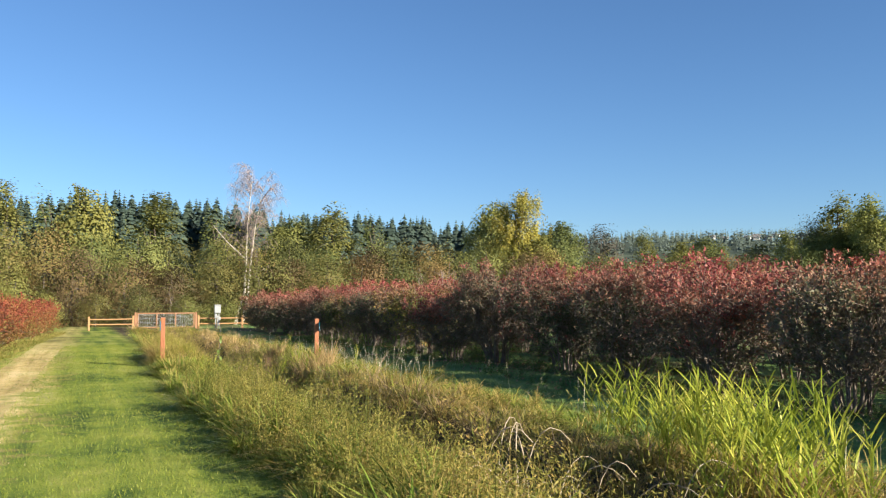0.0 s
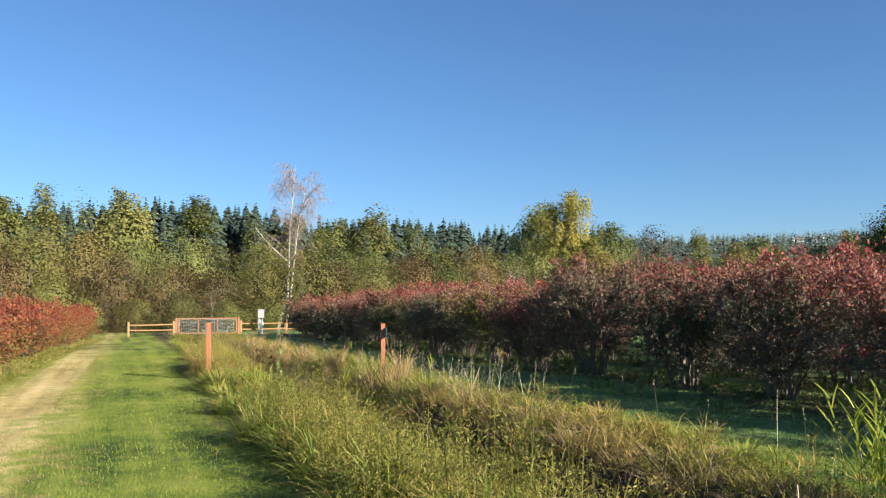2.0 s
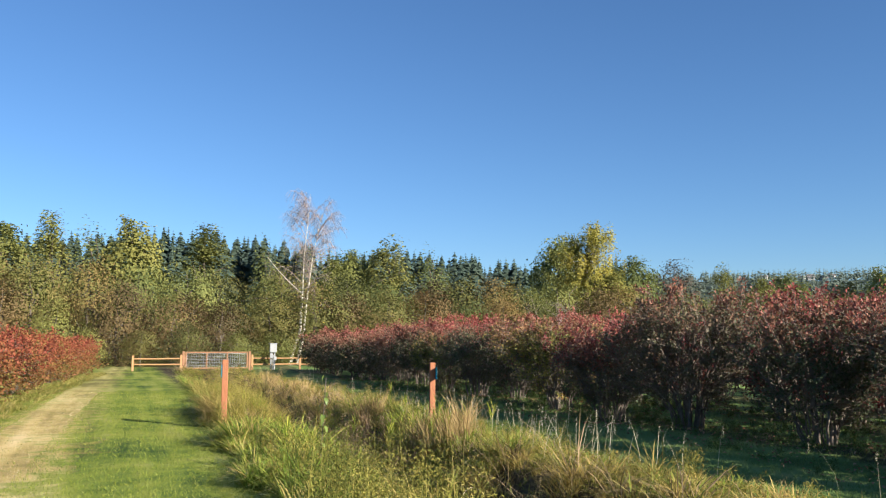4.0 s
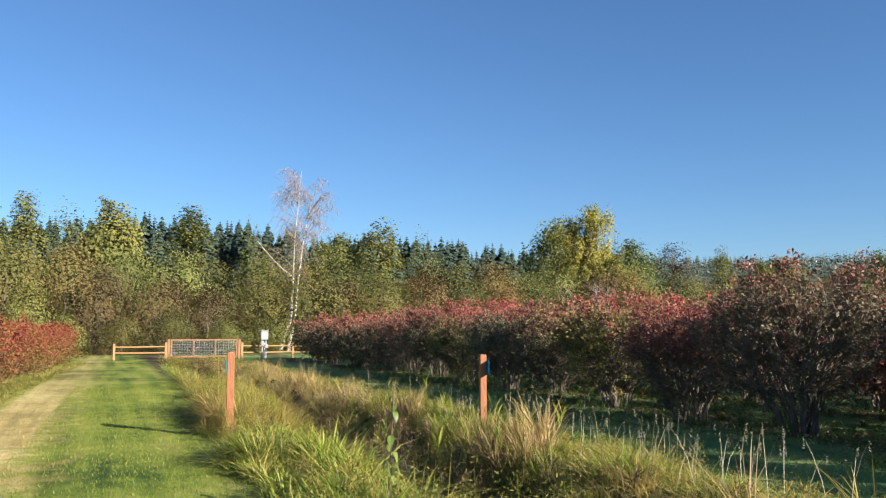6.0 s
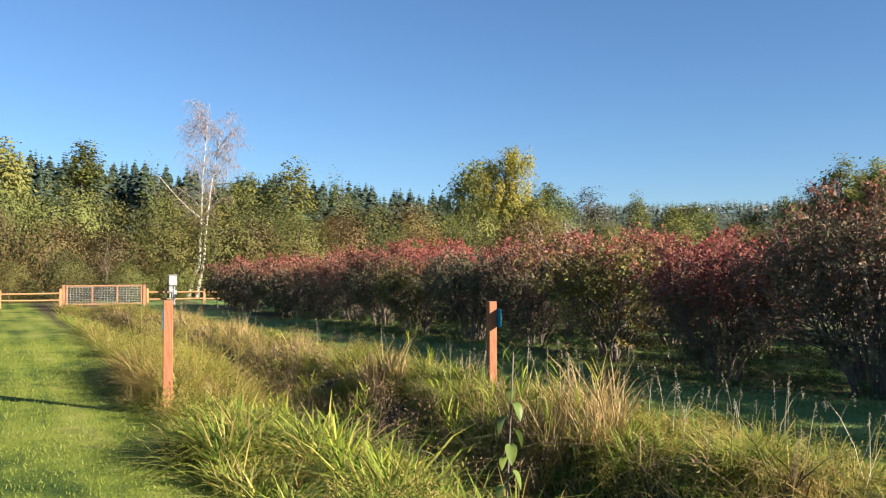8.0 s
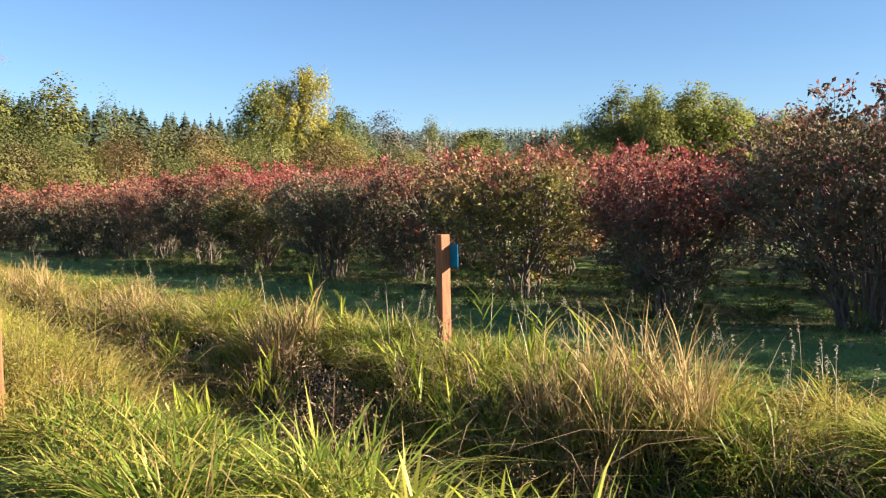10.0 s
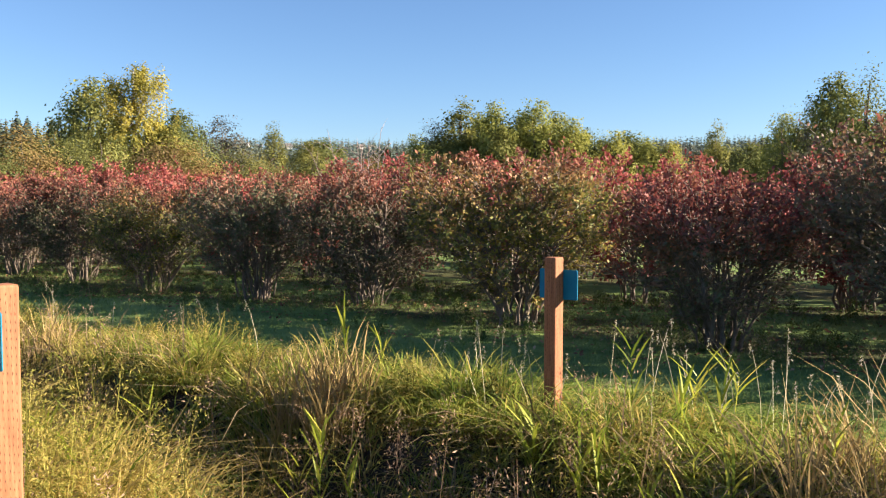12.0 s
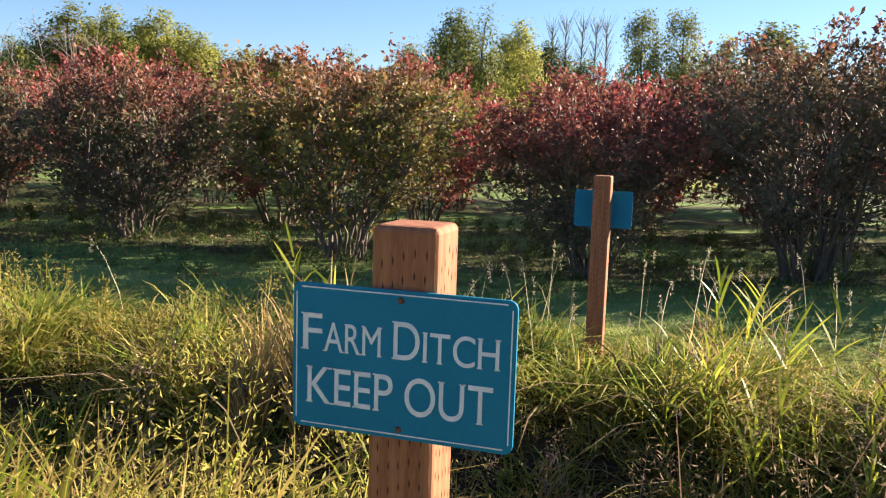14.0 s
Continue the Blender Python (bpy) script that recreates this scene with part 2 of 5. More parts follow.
    "cut_shadow": plainmat("incision_shadow_wood", [(0.3, (0.06, 0.025, 0.012)), (0.7, (0.12, 0.05, 0.025))], 30.0, None, 0.9),
    "teal": plainmat("teal_sign_face", [(0.3, (0.002, 0.16, 0.28)), (0.7, (0.004, 0.20, 0.34))], 9.0, None, 0.6, 0, 0.1, 220.0, 0.001, 0.15),
    "letter": plainmat("sign_lettering", [(0.3, (0.55, 0.62, 0.70)), (0.7, (0.75, 0.80, 0.86))], 60.0, None, 0.5, 0, 0.1, 300.0, 0.001),
    "screw": plainmat("rusty_screw", [(0.3, (0.10, 0.05, 0.04)), (0.7, (0.22, 0.10, 0.08))], 80.0, None, 0.6, 0.6),
    "rail": plainmat("fence_rail_wood", [(0.3, (0.26, 0.14, 0.055)), (0.7, (0.4, 0.235, 0.11))], 5.0, (6, 6, 1), 0.8, 0, 0.3, 40.0),
    "gatewood": plainmat("gate_frame_wood", [(0.3, (0.19, 0.095, 0.05)), (0.7, (0.29, 0.16, 0.085))], 5.0, None, 0.8),
    "wire": plainmat("galvanised_wire", [(0.3, (0.45, 0.47, 0.48)), (0.7, (0.62, 0.64, 0.65))], 20.0, None, 0.4, 0.8),
    "box": plainmat("meter_box_paint", [(0.3, (0.21, 0.22, 0.22)), (0.7, (0.29, 0.30, 0.30))], 8.0, None, 0.5),
    "boxdark": plainmat("meter_box_grey", [(0.3, (0.16, 0.17, 0.18)), (0.7, (0.28, 0.29, 0.30))], 8.0, None, 0.5),
    "housewall": plainmat("house_wall_paint", [(0.3, (0.42, 0.41, 0.39)), (0.7, (0.58, 0.56, 0.53))], 0.5),
    "roof": plainmat("house_roof", [(0.3, (0.14, 0.13, 0.13)), (0.7, (0.24, 0.22, 0.21))], 0.5),
}


def groundmat():
    m, nd, ln = blank("farm_ground")
    tc = nd.new("ShaderNodeTexCoord")
    sep = nd.new("ShaderNodeSeparateXYZ")
    ln.new(tc.outputs["Object"], sep.inputs[0])
    x, y = sep.outputs[0], sep.outputs[1]
    big = noisetex(nd, ln, 0.5, 4.0)
    mid = noisetex(nd, ln, 3.0, 5.0)
    fin = noisetex(nd, ln, 45.0, 4.0)
    mow = noisetex(nd, ln, 1.0, 3.0, "Object", (2.6, 0.12, 1))
    f = mathnode(nd, ln, "ADD", mathnode(nd, ln, "MULTIPLY", mid, 0.5), mathnode(nd, ln, "MULTIPLY", fin, 0.5))
    f = mathnode(nd, ln, "ADD", f, mathnode(nd, ln, "MULTIPLY", mathnode(nd, ln, "SUBTRACT", mow, 0.5), 0.8))
    f = mathnode(nd, ln, "ADD", f, mathnode(nd, ln, "MULTIPLY", mathnode(nd, ln, "SUBTRACT", big, 0.5), 0.9))
    lawn = ramp(nd, [(0.3, (0.035, 0.07, 0.01)), (0.5, (0.15, 0.195, 0.024)), (0.65, (0.225, 0.25, 0.04)), (0.8, (0.3, 0.29, 0.085))])
    ln.new(f, lawn.inputs[0])
    dirt = ramp(nd, [(0.3, (0.27, 0.21, 0.07)), (0.5, (0.50, 0.38, 0.15)), (0.7, (0.64, 0.50, 0.26))])
    ln.new(f, dirt.inputs[0])
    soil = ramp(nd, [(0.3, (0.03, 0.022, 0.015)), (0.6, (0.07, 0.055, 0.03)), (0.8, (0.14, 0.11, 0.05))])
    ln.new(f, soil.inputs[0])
    wob = mathnode(nd, ln, "MULTIPLY", mathnode(nd, ln, "SUBTRACT", mid, 0.5), 0.9)
    wob = mathnode(nd, ln, "ADD", wob, mathnode(nd, ln, "MULTIPLY", mathnode(nd, ln, "SUBTRACT", big, 0.5), 0.5))

    def band(v, a, b):
        r = nd.new("ShaderNodeMapRange")
        ln.new(v, r.inputs[0])
        r.inputs[1].default_value, r.inputs[2].default_value = a, b
        return r.outputs[0]
    # worn wheel track beside the lane
    mid_line = mathnode(nd, ln, "ADD", x, mathnode(nd, ln, "MULTIPLY", y, -0.024))
    off = mathnode(nd, ln, "ABSOLUTE", mathnode(nd, ln, "ADD", mid_line, 2.0))
    worn = band(mathnode(nd, ln, "ADD", off, mathnode(nd, ln, "MULTIPLY", wob, 2.7)), 0.85, 0.25)
    worn = mathnode(nd, ln, "MULTIPLY", worn, mathnode(nd, ln, "ADD", mathnode(nd, ln, "MULTIPLY", band(y, 36, 22), 0.5), 0.5))
    col = mixcol(nd, ln, worn, lawn.outputs[0], dirt.outputs[0])
    # bare soil in the ditch and under the bushes
    ditch = band(mathnode(nd, ln, "ADD", mathnode(nd, ln, "ABSOLUTE", mathnode(nd, ln, "SUBTRACT", x, 2.95)), mathnode(nd, ln, "MULTIPLY", wob, 0.6)), 1.75, 1.3)
    col = mixcol(nd, ln, ditch, col, soil.outputs[0])
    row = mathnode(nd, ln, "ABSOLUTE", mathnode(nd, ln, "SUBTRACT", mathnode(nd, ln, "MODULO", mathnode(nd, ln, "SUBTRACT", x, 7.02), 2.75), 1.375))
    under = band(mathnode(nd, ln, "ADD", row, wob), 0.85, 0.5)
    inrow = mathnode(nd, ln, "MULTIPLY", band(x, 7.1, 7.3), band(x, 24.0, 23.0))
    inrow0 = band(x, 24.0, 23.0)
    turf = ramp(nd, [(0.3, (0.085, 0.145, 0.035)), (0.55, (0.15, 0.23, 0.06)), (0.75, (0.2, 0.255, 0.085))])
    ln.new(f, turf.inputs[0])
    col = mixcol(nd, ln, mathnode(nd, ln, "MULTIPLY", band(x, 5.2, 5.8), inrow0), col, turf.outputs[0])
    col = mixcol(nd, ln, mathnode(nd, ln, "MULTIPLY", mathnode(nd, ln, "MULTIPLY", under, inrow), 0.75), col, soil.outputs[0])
    # rough meadow further off
    far = mathnode(nd, ln, "MAXIMUM", band(y, 54, 62), band(x, 26, 32))
    rough = ramp(nd, [(0.35, (0.07, 0.09, 0.03)), (0.65, (0.16, 0.15, 0.06))])
    ln.new(f, rough.inputs[0])
    col = mixcol(nd, ln, far, col, rough.outputs[0])
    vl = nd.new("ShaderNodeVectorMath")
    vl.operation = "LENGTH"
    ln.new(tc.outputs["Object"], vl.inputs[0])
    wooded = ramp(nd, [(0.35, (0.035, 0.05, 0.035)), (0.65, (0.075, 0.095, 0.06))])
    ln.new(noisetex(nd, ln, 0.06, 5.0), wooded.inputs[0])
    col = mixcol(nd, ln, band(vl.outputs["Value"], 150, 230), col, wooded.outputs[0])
    p = nd.new("ShaderNodeBsdfPrincipled")
    p.inputs["Roughness"].default_value = 0.9
    p.inputs["Specular IOR Level"].default_value = 0.2
    ln.new(col, p.inputs["Base Color"])
    bp = nd.new("ShaderNodeBump")
    bp.inputs["Strength"].default_value, bp.inputs["Distance"].default_value = 0.8, 0.05
    ln.new(f, bp.inputs["Height"])
    ln.new(bp.outputs[0], p.inputs["Normal"])
    out = nd.new("ShaderNodeOutputMaterial")
    ln.new(p.outputs[0], out.inputs[0])
    return m


MAT["ground"] = groundmat()


# ---- mesh helpers ----
def meshed(name, verts, faces, material, smooth=False):
    me = bpy.data.meshes.new(name)
    verts = np.asarray(verts, dtype=np.float32)
    faces = np.asarray(faces, dtype=np.int32)
    k = faces.shape[1]
    me.vertices.add(len(verts))
    me.vertices.foreach_set("co", verts.ravel())
    me.loops.add(faces.size)
    me.loops.foreach_set("vertex_index", faces.ravel())
    me.polygons.add(len(faces))
    me.polygons.foreach_set("loop_start", np.arange(0, faces.size, k, dtype=np.int32))
    me.polygons.foreach_set("loop_total", np.full(len(faces), k, dtype=np.int32))
    if smooth:
        me.polygons.foreach_set("use_smooth", np.ones(len(faces), dtype=bool))
    me.update(calc_edges=True)
    me.materials.append(material)
    return me


def joined(parts):
    """Several (verts, faces) pairs as one."""
    vs, fs, n = [], [], 0
    for v, f in parts:
        vs.append(v)
        fs.append(np.asarray(f) + n)
        n += len(v)
    return np.concatenate(vs), np.concatenate(fs)


def part(name, bm, material, parent, label=""):
    me = bpy.data.meshes.new(name)
    bm.to_mesh(me)
    bm.free()
    me.materials.append(material)
    ob = new(name, me)
    ob.parent = parent
    if label:
        tagged(ob, label)
    return ob


def npart(name, verts, faces, material, parent, label="", smooth=False):
    ob = new(name, meshed(name, verts, faces, material, smooth))
    ob.parent = parent
    if label:
        tagged(ob, label)
    return ob


def slab(sx, sy, sz, at=(0, 0, 0), bevel=0.0, turn=None, seg=1):
    bm = bmesh.new()
    bmesh.ops.create_cube(bm, size=1)
    bmesh.ops.scale(bm, vec=(sx, sy, sz), verts=bm.verts)
    if bevel:
        bmesh.ops.bevel(bm, geom=bm.edges[:], offset=bevel, segments=seg, affect="EDGES", profile=0.5)
    if turn is not None:
        bmesh.ops.transform(bm, matrix=turn, verts=bm.verts)
    bmesh.ops.translate(bm, vec=at, verts=bm.verts)
    return bm


def tube(points, radii, sides=5):
    """A tapered tube along points."""
    P = np.asarray(points, float)
    n = len(P)
    T = np.gradient(P, axis=0)
    T /= np.linalg.norm(T, axis=1)[:, None] + 1e-9
    ref = np.where(np.abs(T[:, 2:3]) > 0.9, np.array([[1.0, 0, 0]]), np.array([[0, 0, 1.0]]))
    A = np.cross(T, ref)
    A /= np.linalg.norm(A, axis=1)[:, None] + 1e-9
    B = np.cross(T, A)
    a = np.arange(sides) / sides * 2 * np.pi
    V = P[:, None] + np.asarray(radii)[:, None, None] * (np.cos(a)[None, :, None] * A[:, None] + np.sin(a)[None, :, None] * B[:, None])
    i, j = np.meshgrid(np.arange(n - 1), np.arange(sides), indexing="ij")
    q = np.stack([i * sides + j, i * sides + (j + 1) % sides, (i + 1) * sides + (j + 1) % sides, (i + 1) * sides + j], -1).reshape(-1, 4)
    return V.reshape(-1, 3), q


def arc(a, b, sag, n=6):
    """A curve from a to b that first rises, then spreads (sag < 0: droops)."""
    a, b = np.asarray(a, float), np.asarray(b, float)
    s = np.linspace(0, 1, n)[:, None]
    p = a + (b - a) * s
    p[:, 2] += sag * np.sin(s[:, 0] * np.pi)
    return p


def leaves(P, N, size, rng, ratio=0.5, fold=0.15, loose=0.55):
    """Folded, pointed leaves at P, whose faces look roughly along N: four corners, two triangles each."""
    n = len(P)
    N = N + rng.normal(0, loose, (n, 3))
    N /= np.linalg.norm(N, axis=1)[:, None] + 1e-9
    D = rng.normal(0, 1, (n, 3))
    D -= (D * N).sum(1)[:, None] * N
    D /= np.linalg.norm(D, axis=1)[:, None] + 1e-9
    S = np.cross(N, D)
    L = (size * rng.uniform(0.65, 1.3, n))[:, None]
    V = np.stack([P - D * L * 0.5, P + S * L * ratio * 0.5 + N * L * fold, P + D * L * 0.5, P - S * L * ratio * 0.5 + N * L * fold], 1).reshape(-1, 3)
    b = np.arange(n)[:, None] * 4
    return V, np.concatenate([b + [0, 1, 2], b + [0, 2, 3]], 0)


def blades(P, h, w, az, lean, bend, rng):
    """Curved grass blades: seven corners and five triangles each."""
    n = len(P)
    d = np.stack([np.cos(az), np.sin(az), np.zeros(n)], 1)
    side = np.stack([-np.sin(az), np.cos(az), np.zeros(n)], 1)
    tw = rng.uniform(-0.9, 0.9, n)[:, None]
    side = side * np.cos(tw) + d * np.sin(tw)
    V = np.zeros((n, 7, 3))
    for k, (s, wf) in enumerate(((0, 0.7), (0.4, 1.0), (0.75, 0.75), (1, 0))):
        out = (lean * s + bend * s * s) * h
        up = h * (s - 0.5 * np.clip(bend, 0, 1.5) * s * s * s)
        c = P + d * out[:, None] + np.array([0, 0, 1.0]) * up[:, None]
        if k < 3:
            V[:, 2 * k] = c - side * (w * wf * 0.5)[:, None]
            V[:, 2 * k + 1] = c + side * (w * wf * 0.5)[:, None]
        else:
            V[:, 6] = c
    b = np.arange(n)[:, None] * 7
    F = np.concatenate([b + f for f in ([0, 1, 3], [0, 3, 2], [2, 3, 5], [2, 5, 4], [4, 5, 6])], 0)
    return V.reshape(-1, 3), F


def smooth(a, b, v):
    t = np.clip((np.asarray(v, float) - a) / (b - a), 0, 1)
    return t * t * (3 - 2 * t)


def lane_edge(y):
    y = np.asarray(y, float)
    return 1.0 + 0.040 * np.clip(y - 17, 0, 40)


def ground_z(x, y):
    x, y = np.asarray(x, float), np.asarray(y, float)
    z = -0.16 * smooth(28, 50, y) * smooth(-30, -5, x) + 0 * x
    along = smooth(-14, -8, y) * smooth(47, 43, y)
    z = z - 0.70 * np.exp(-np.abs((x - 2.85) / 0.80) ** 2.8) * along
    z = z + 0.04 * np.sin(x * 1.3 + y * 0.7) * smooth(1.6, 4.5, x) + 0.02 * np.sin(y * 1.9 + x) * smooth(4, 5, x)
    d = np.hypot(x, y)
    ahead = smooth(-0.15, 0.25, (0.55 * x + 0.83 * y) / (d + 1e-6))
    right = smooth(-0.2, 0.75, x / (d + 1e-6))
    z = z + ahead * (smooth(120, 215, d) * (9.5 - 7.5 * right) + smooth(420, 900, d) * 60)
    return z


rng = np.random.default_rng(7)

# ---- ground ----
def axis(lo, hi, step, reach, grow=1.35):
    mid = list(np.arange(lo, hi + 1e-6, step))
    s, v = step, hi
    while v < reach:
        s *= grow
        v += s
        mid.append(v)
    s, v = step, lo
    while v > -reach:
        s *= grow
        v -= s
        mid.insert(0, v)
    return np.array(mid)


gx, gy = axis(-4, 12, 0.2, 3200, 1.22), axis(-4, 56, 0.5, 3200, 1.22)
XX, YY = np.meshgrid(gx, gy, indexing="ij")
ny = len(gy)
gi, gj = np.meshgrid(np.arange(len(gx) - 1), np.arange(ny - 1), indexing="ij")
quads = np.stack([gi * ny + gj, (gi + 1) * ny + gj, (gi + 1) * ny + gj + 1, gi * ny + gj + 1], -1).reshape(-1, 4)
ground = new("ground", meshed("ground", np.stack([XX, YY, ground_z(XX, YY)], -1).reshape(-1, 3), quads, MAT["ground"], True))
tagged(ground, "mown green grass lane with a worn straw track and a ditch", "ground", "", "structure")


# ---- blueberry bushes ----
def sprays(base, way, length, per, size, g, ratio=0.58, droop=0.25):
    """Leaves set along short twigs: each points outward along its twig, at an angle to it."""
    n = len(base)
    t = np.tile(np.linspace(0.15, 1.05, per), n) + g.normal(0, 0.05, n * per)
    W = np.repeat(way, per, 0)
    P = np.repeat(base, per, 0) + W * (np.repeat(length, per) * t)[:, None] + g.normal(0, 0.025, (n * per, 3))
    D = W + g.normal(0, 0.75, (n * per, 3)) - np.array([0, 0, droop])
    D /= np.linalg.norm(D, axis=1)[:, None] + 1e-9
    N = np.array([0, 0, 0.35]) + (W - 0.6 * W * np.array([0, 0, 1])) * 0.7 + g.normal(0, 0.5, (n * per, 3))
    S = np.cross(N, D)
    S /= np.linalg.norm(S, axis=1)[:, None] + 1e-9
    N = np.cross(D, S)
    L = (size * g.uniform(0.6, 1.3, n * per))[:, None]
    V = np.stack([P, P + D * L * 0.5 + S * L * ratio * 0.5 + N * L * 0.1, P + D * L, P + D * L * 0.5 - S * L * ratio * 0.5 + N * L * 0.1], 1).reshape(-1, 3)
    k = np.arange(n * per)[:, None] * 4
    return V, np.concatenate([k + [0, 1, 2], k + [0, 2, 3]], 0)


def bush(seed, h, r, ends, per, size, leafy, label, group, stems=16, twigs=7, fine=True, low=0.3, foot=0.3):
    """A vase of many stems from one root, branches out to a lumpy crown, and leafy twigs on every branch."""
    g = np.random.default_rng(seed)
    root = new("blueberry_bush")
    lines = []
    for i in range(stems):
        a = i * 2.4 + g.uniform(-0.5, 0.5)
        sp = g.uniform(0.1, 1.0) ** 0.75
        f = g.uniform(0.04, 0.24)
        t = np.linspace(0, 1, 7)
        rad = f + (r * 0.82 * sp - f) * t ** 1.25
        p = np.stack([rad * np.cos(a), rad * np.sin(a), -0.05 + h * g.uniform(0.68, 0.9) * (1 - 0.25 * sp * sp) * t], 1)
        p[1:] += g.normal(0, 0.03, (6, 3))
        r0 = g.uniform(0.011, 0.026)
        lines.append((a, p))
        npart("stem", *tube(p, np.linspace(r0, 0.004, 7), 5), MAT["stem"], root, "", True)
    # branch ends over the crown: narrow at the foot, full from knee height up, ragged on top
    t = g.uniform(0, 1, ends) ** 0.72
    a = g.uniform(0, 2 * np.pi, ends)
    prof = np.interp(t, [0, 0.12, 0.3, 0.7, 0.9, 1], [foot, 0.25 + 0.9 * foot, 0.86, 1.0, 0.78, 0.5])
    lump = 1 + 0.13 * np.sin(3 * a + seed + 3 * t) + 0.12 * np.sin(5 * a + 2 * seed + 6 * t)
    rad = r * prof * lump * g.uniform(0.12, 1, ends) ** 0.38
    top = h * (0.9 + 0.07 * np.sin(3 * a + 1.7 * seed) + 0.05 * np.sin(7 * a + seed))
    C = np.stack([rad * np.cos(a), rad * np.sin(a), low + (top - low) * t], 1)
    k = g.choice(ends, max(3, ends // 22), False)
    C[k, 2] += g.uniform(0.08, 0.26, len(k)) * smooth(0.55, 0.85, t[k])
    wood, base, way, length = [], [], [], []
    for i in range(ends):
        own = min(g.choice(stems, 4, False), key=lambda m: abs((lines[m][0] - a[i] + np.pi) % (2 * np.pi) - np.pi))
        p = lines[own][1]
        q = p[int(np.clip(np.searchsorted(p[:, 2], C[i, 2] * g.uniform(0.35, 0.8)), 1, 5))]
        c = arc(q, C[i], g.uniform(-0.02, 0.1), 5)
        wood.append(tube(c, np.linspace(0.009, 0.0035, 5), 3))
        out = np.array([np.cos(a[i]), np.sin(a[i]), 0]) * (0.35 + 0.5 * (1 - t[i]))
        for j in range(twigs):
            e = c[4] if j == 0 else c[g.integers(2, 5)]
            d = out + g.normal(0, 0.55, 3) + np.array([0, 0, 0.45 + 0.5 * t[i]])
            d /= np.linalg.norm(d)
            ll = g.uniform(0.12, 0.3)
            if e[2] + d[2] * ll > top[i] + 0.12:
                ll *= 0.5
            if not fine or g.uniform() < 0.38 + 0.62 * float(smooth(0.25, 0.7, t[i])):
                base.append(e)
                way.append(d)
                length.append(ll)
            if not fine:
                continue
            wood.append(tube([e, e + d * ll * 0.5 + g.normal(0, 0.01, 3), e + d * ll], [0.0035, 0.0028, 0.002], 3))
    tagged(npart("twig_tangle", *joined(wood), MAT["stem"], root, "", True), kind="stuff")
    base, way, length = np.array(base), np.array(way), np.array(length)
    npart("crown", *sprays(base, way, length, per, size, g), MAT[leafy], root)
    return tagged(root, label, "bush", group)


def place(src, x, y, turn, s=1.0, sz=1.0):
    m = Matrix.Translation((x, y, float(ground_z(x, y)))) @ Matrix.Rotation(turn, 4, "Z")
    ob = copy_thing(src, m)
    ob.scale = (s, s, sz)
    return ob


FRONT = "blueberry bushes along the mown strip"
BACK = "blueberry bushes in the rows behind"
LANE = "blueberry bushes beside the lane"
RED_TOP = "blueberry bush with crimson top and dark lower leaves"
front = {
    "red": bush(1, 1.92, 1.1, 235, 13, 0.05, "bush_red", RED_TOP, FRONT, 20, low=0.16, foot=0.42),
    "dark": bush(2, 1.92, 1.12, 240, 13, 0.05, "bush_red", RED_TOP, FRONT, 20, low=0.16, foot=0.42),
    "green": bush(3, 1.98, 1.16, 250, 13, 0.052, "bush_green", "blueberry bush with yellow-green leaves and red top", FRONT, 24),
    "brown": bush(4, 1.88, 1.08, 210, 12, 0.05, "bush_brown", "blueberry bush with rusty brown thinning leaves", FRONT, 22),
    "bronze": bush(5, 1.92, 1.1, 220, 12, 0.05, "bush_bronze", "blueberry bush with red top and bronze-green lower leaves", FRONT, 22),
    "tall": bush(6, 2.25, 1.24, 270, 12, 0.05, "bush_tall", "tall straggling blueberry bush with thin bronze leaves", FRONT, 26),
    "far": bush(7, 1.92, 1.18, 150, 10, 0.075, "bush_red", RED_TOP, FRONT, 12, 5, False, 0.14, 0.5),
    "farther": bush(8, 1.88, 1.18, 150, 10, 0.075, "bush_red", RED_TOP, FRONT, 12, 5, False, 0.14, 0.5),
}
back = [
    bush(11, 1.95, 1.18, 120, 8, 0.088, "bush_red", "blueberry bush with crimson autumn leaves", BACK, 8, 4, False),
    bush(12, 1.95, 1.18, 120, 8, 0.088, "bush_brown", "blueberry bush with rusty autumn leaves", BACK, 8, 4, False),
    bush(13, 1.95, 1.15, 190, 10, 0.062, "bush_scarlet", "blueberry bush with scarlet autumn leaves", BACK, 12, 5, False),
]
lane = [
    bush(21, 1.5, 1.05, 200, 10, 0.06, "bush_lane", "low blueberry bush with sunlit scarlet leaves", LANE, 10, 5, False, 0.08, 0.75),
    bush(22, 1.42, 1.1, 200, 10, 0.06, "bush_lane", "low blueberry bush with sunlit scarlet leaves", LANE, 10, 5, False, 0.08, 0.75),
]
r = random.Random(5)
# root's distance from the lane, place along the row, kind, width, height
ROW = ((8.5, 3.0, "brown", 1, 1), (8.5, 5.3, "red", 1, 1), (8.5, 7.6, "brown", 1.02, 1.05), (8.5, 9.9, "bronze", 1.05, 1.05), (8.5, 12.2, "dark", 1, 1.04), (8.55, 14.4, "red", 1.02, 1.06),
       (8.25, 16.8, "tall", 1.04, 1.02), (8.0, 18.75, "bronze", 0.98, 0.95), (8.2, 21.1, "green", 1.06, 1), (8.4, 23.5, "dark", 1, 0.95), (8.25, 25.5, "brown", 1, 1), (8.3, 27.9, "green", 0.95, 0.93),
       (8.4, 30.2, "red", 1, 1), (8.5, 32.5, "bronze", 1, 1))
for x, y, kind, s, sz in ROW:
    place(front[kind], x, y, r.uniform(0, 6.28), s, sz)
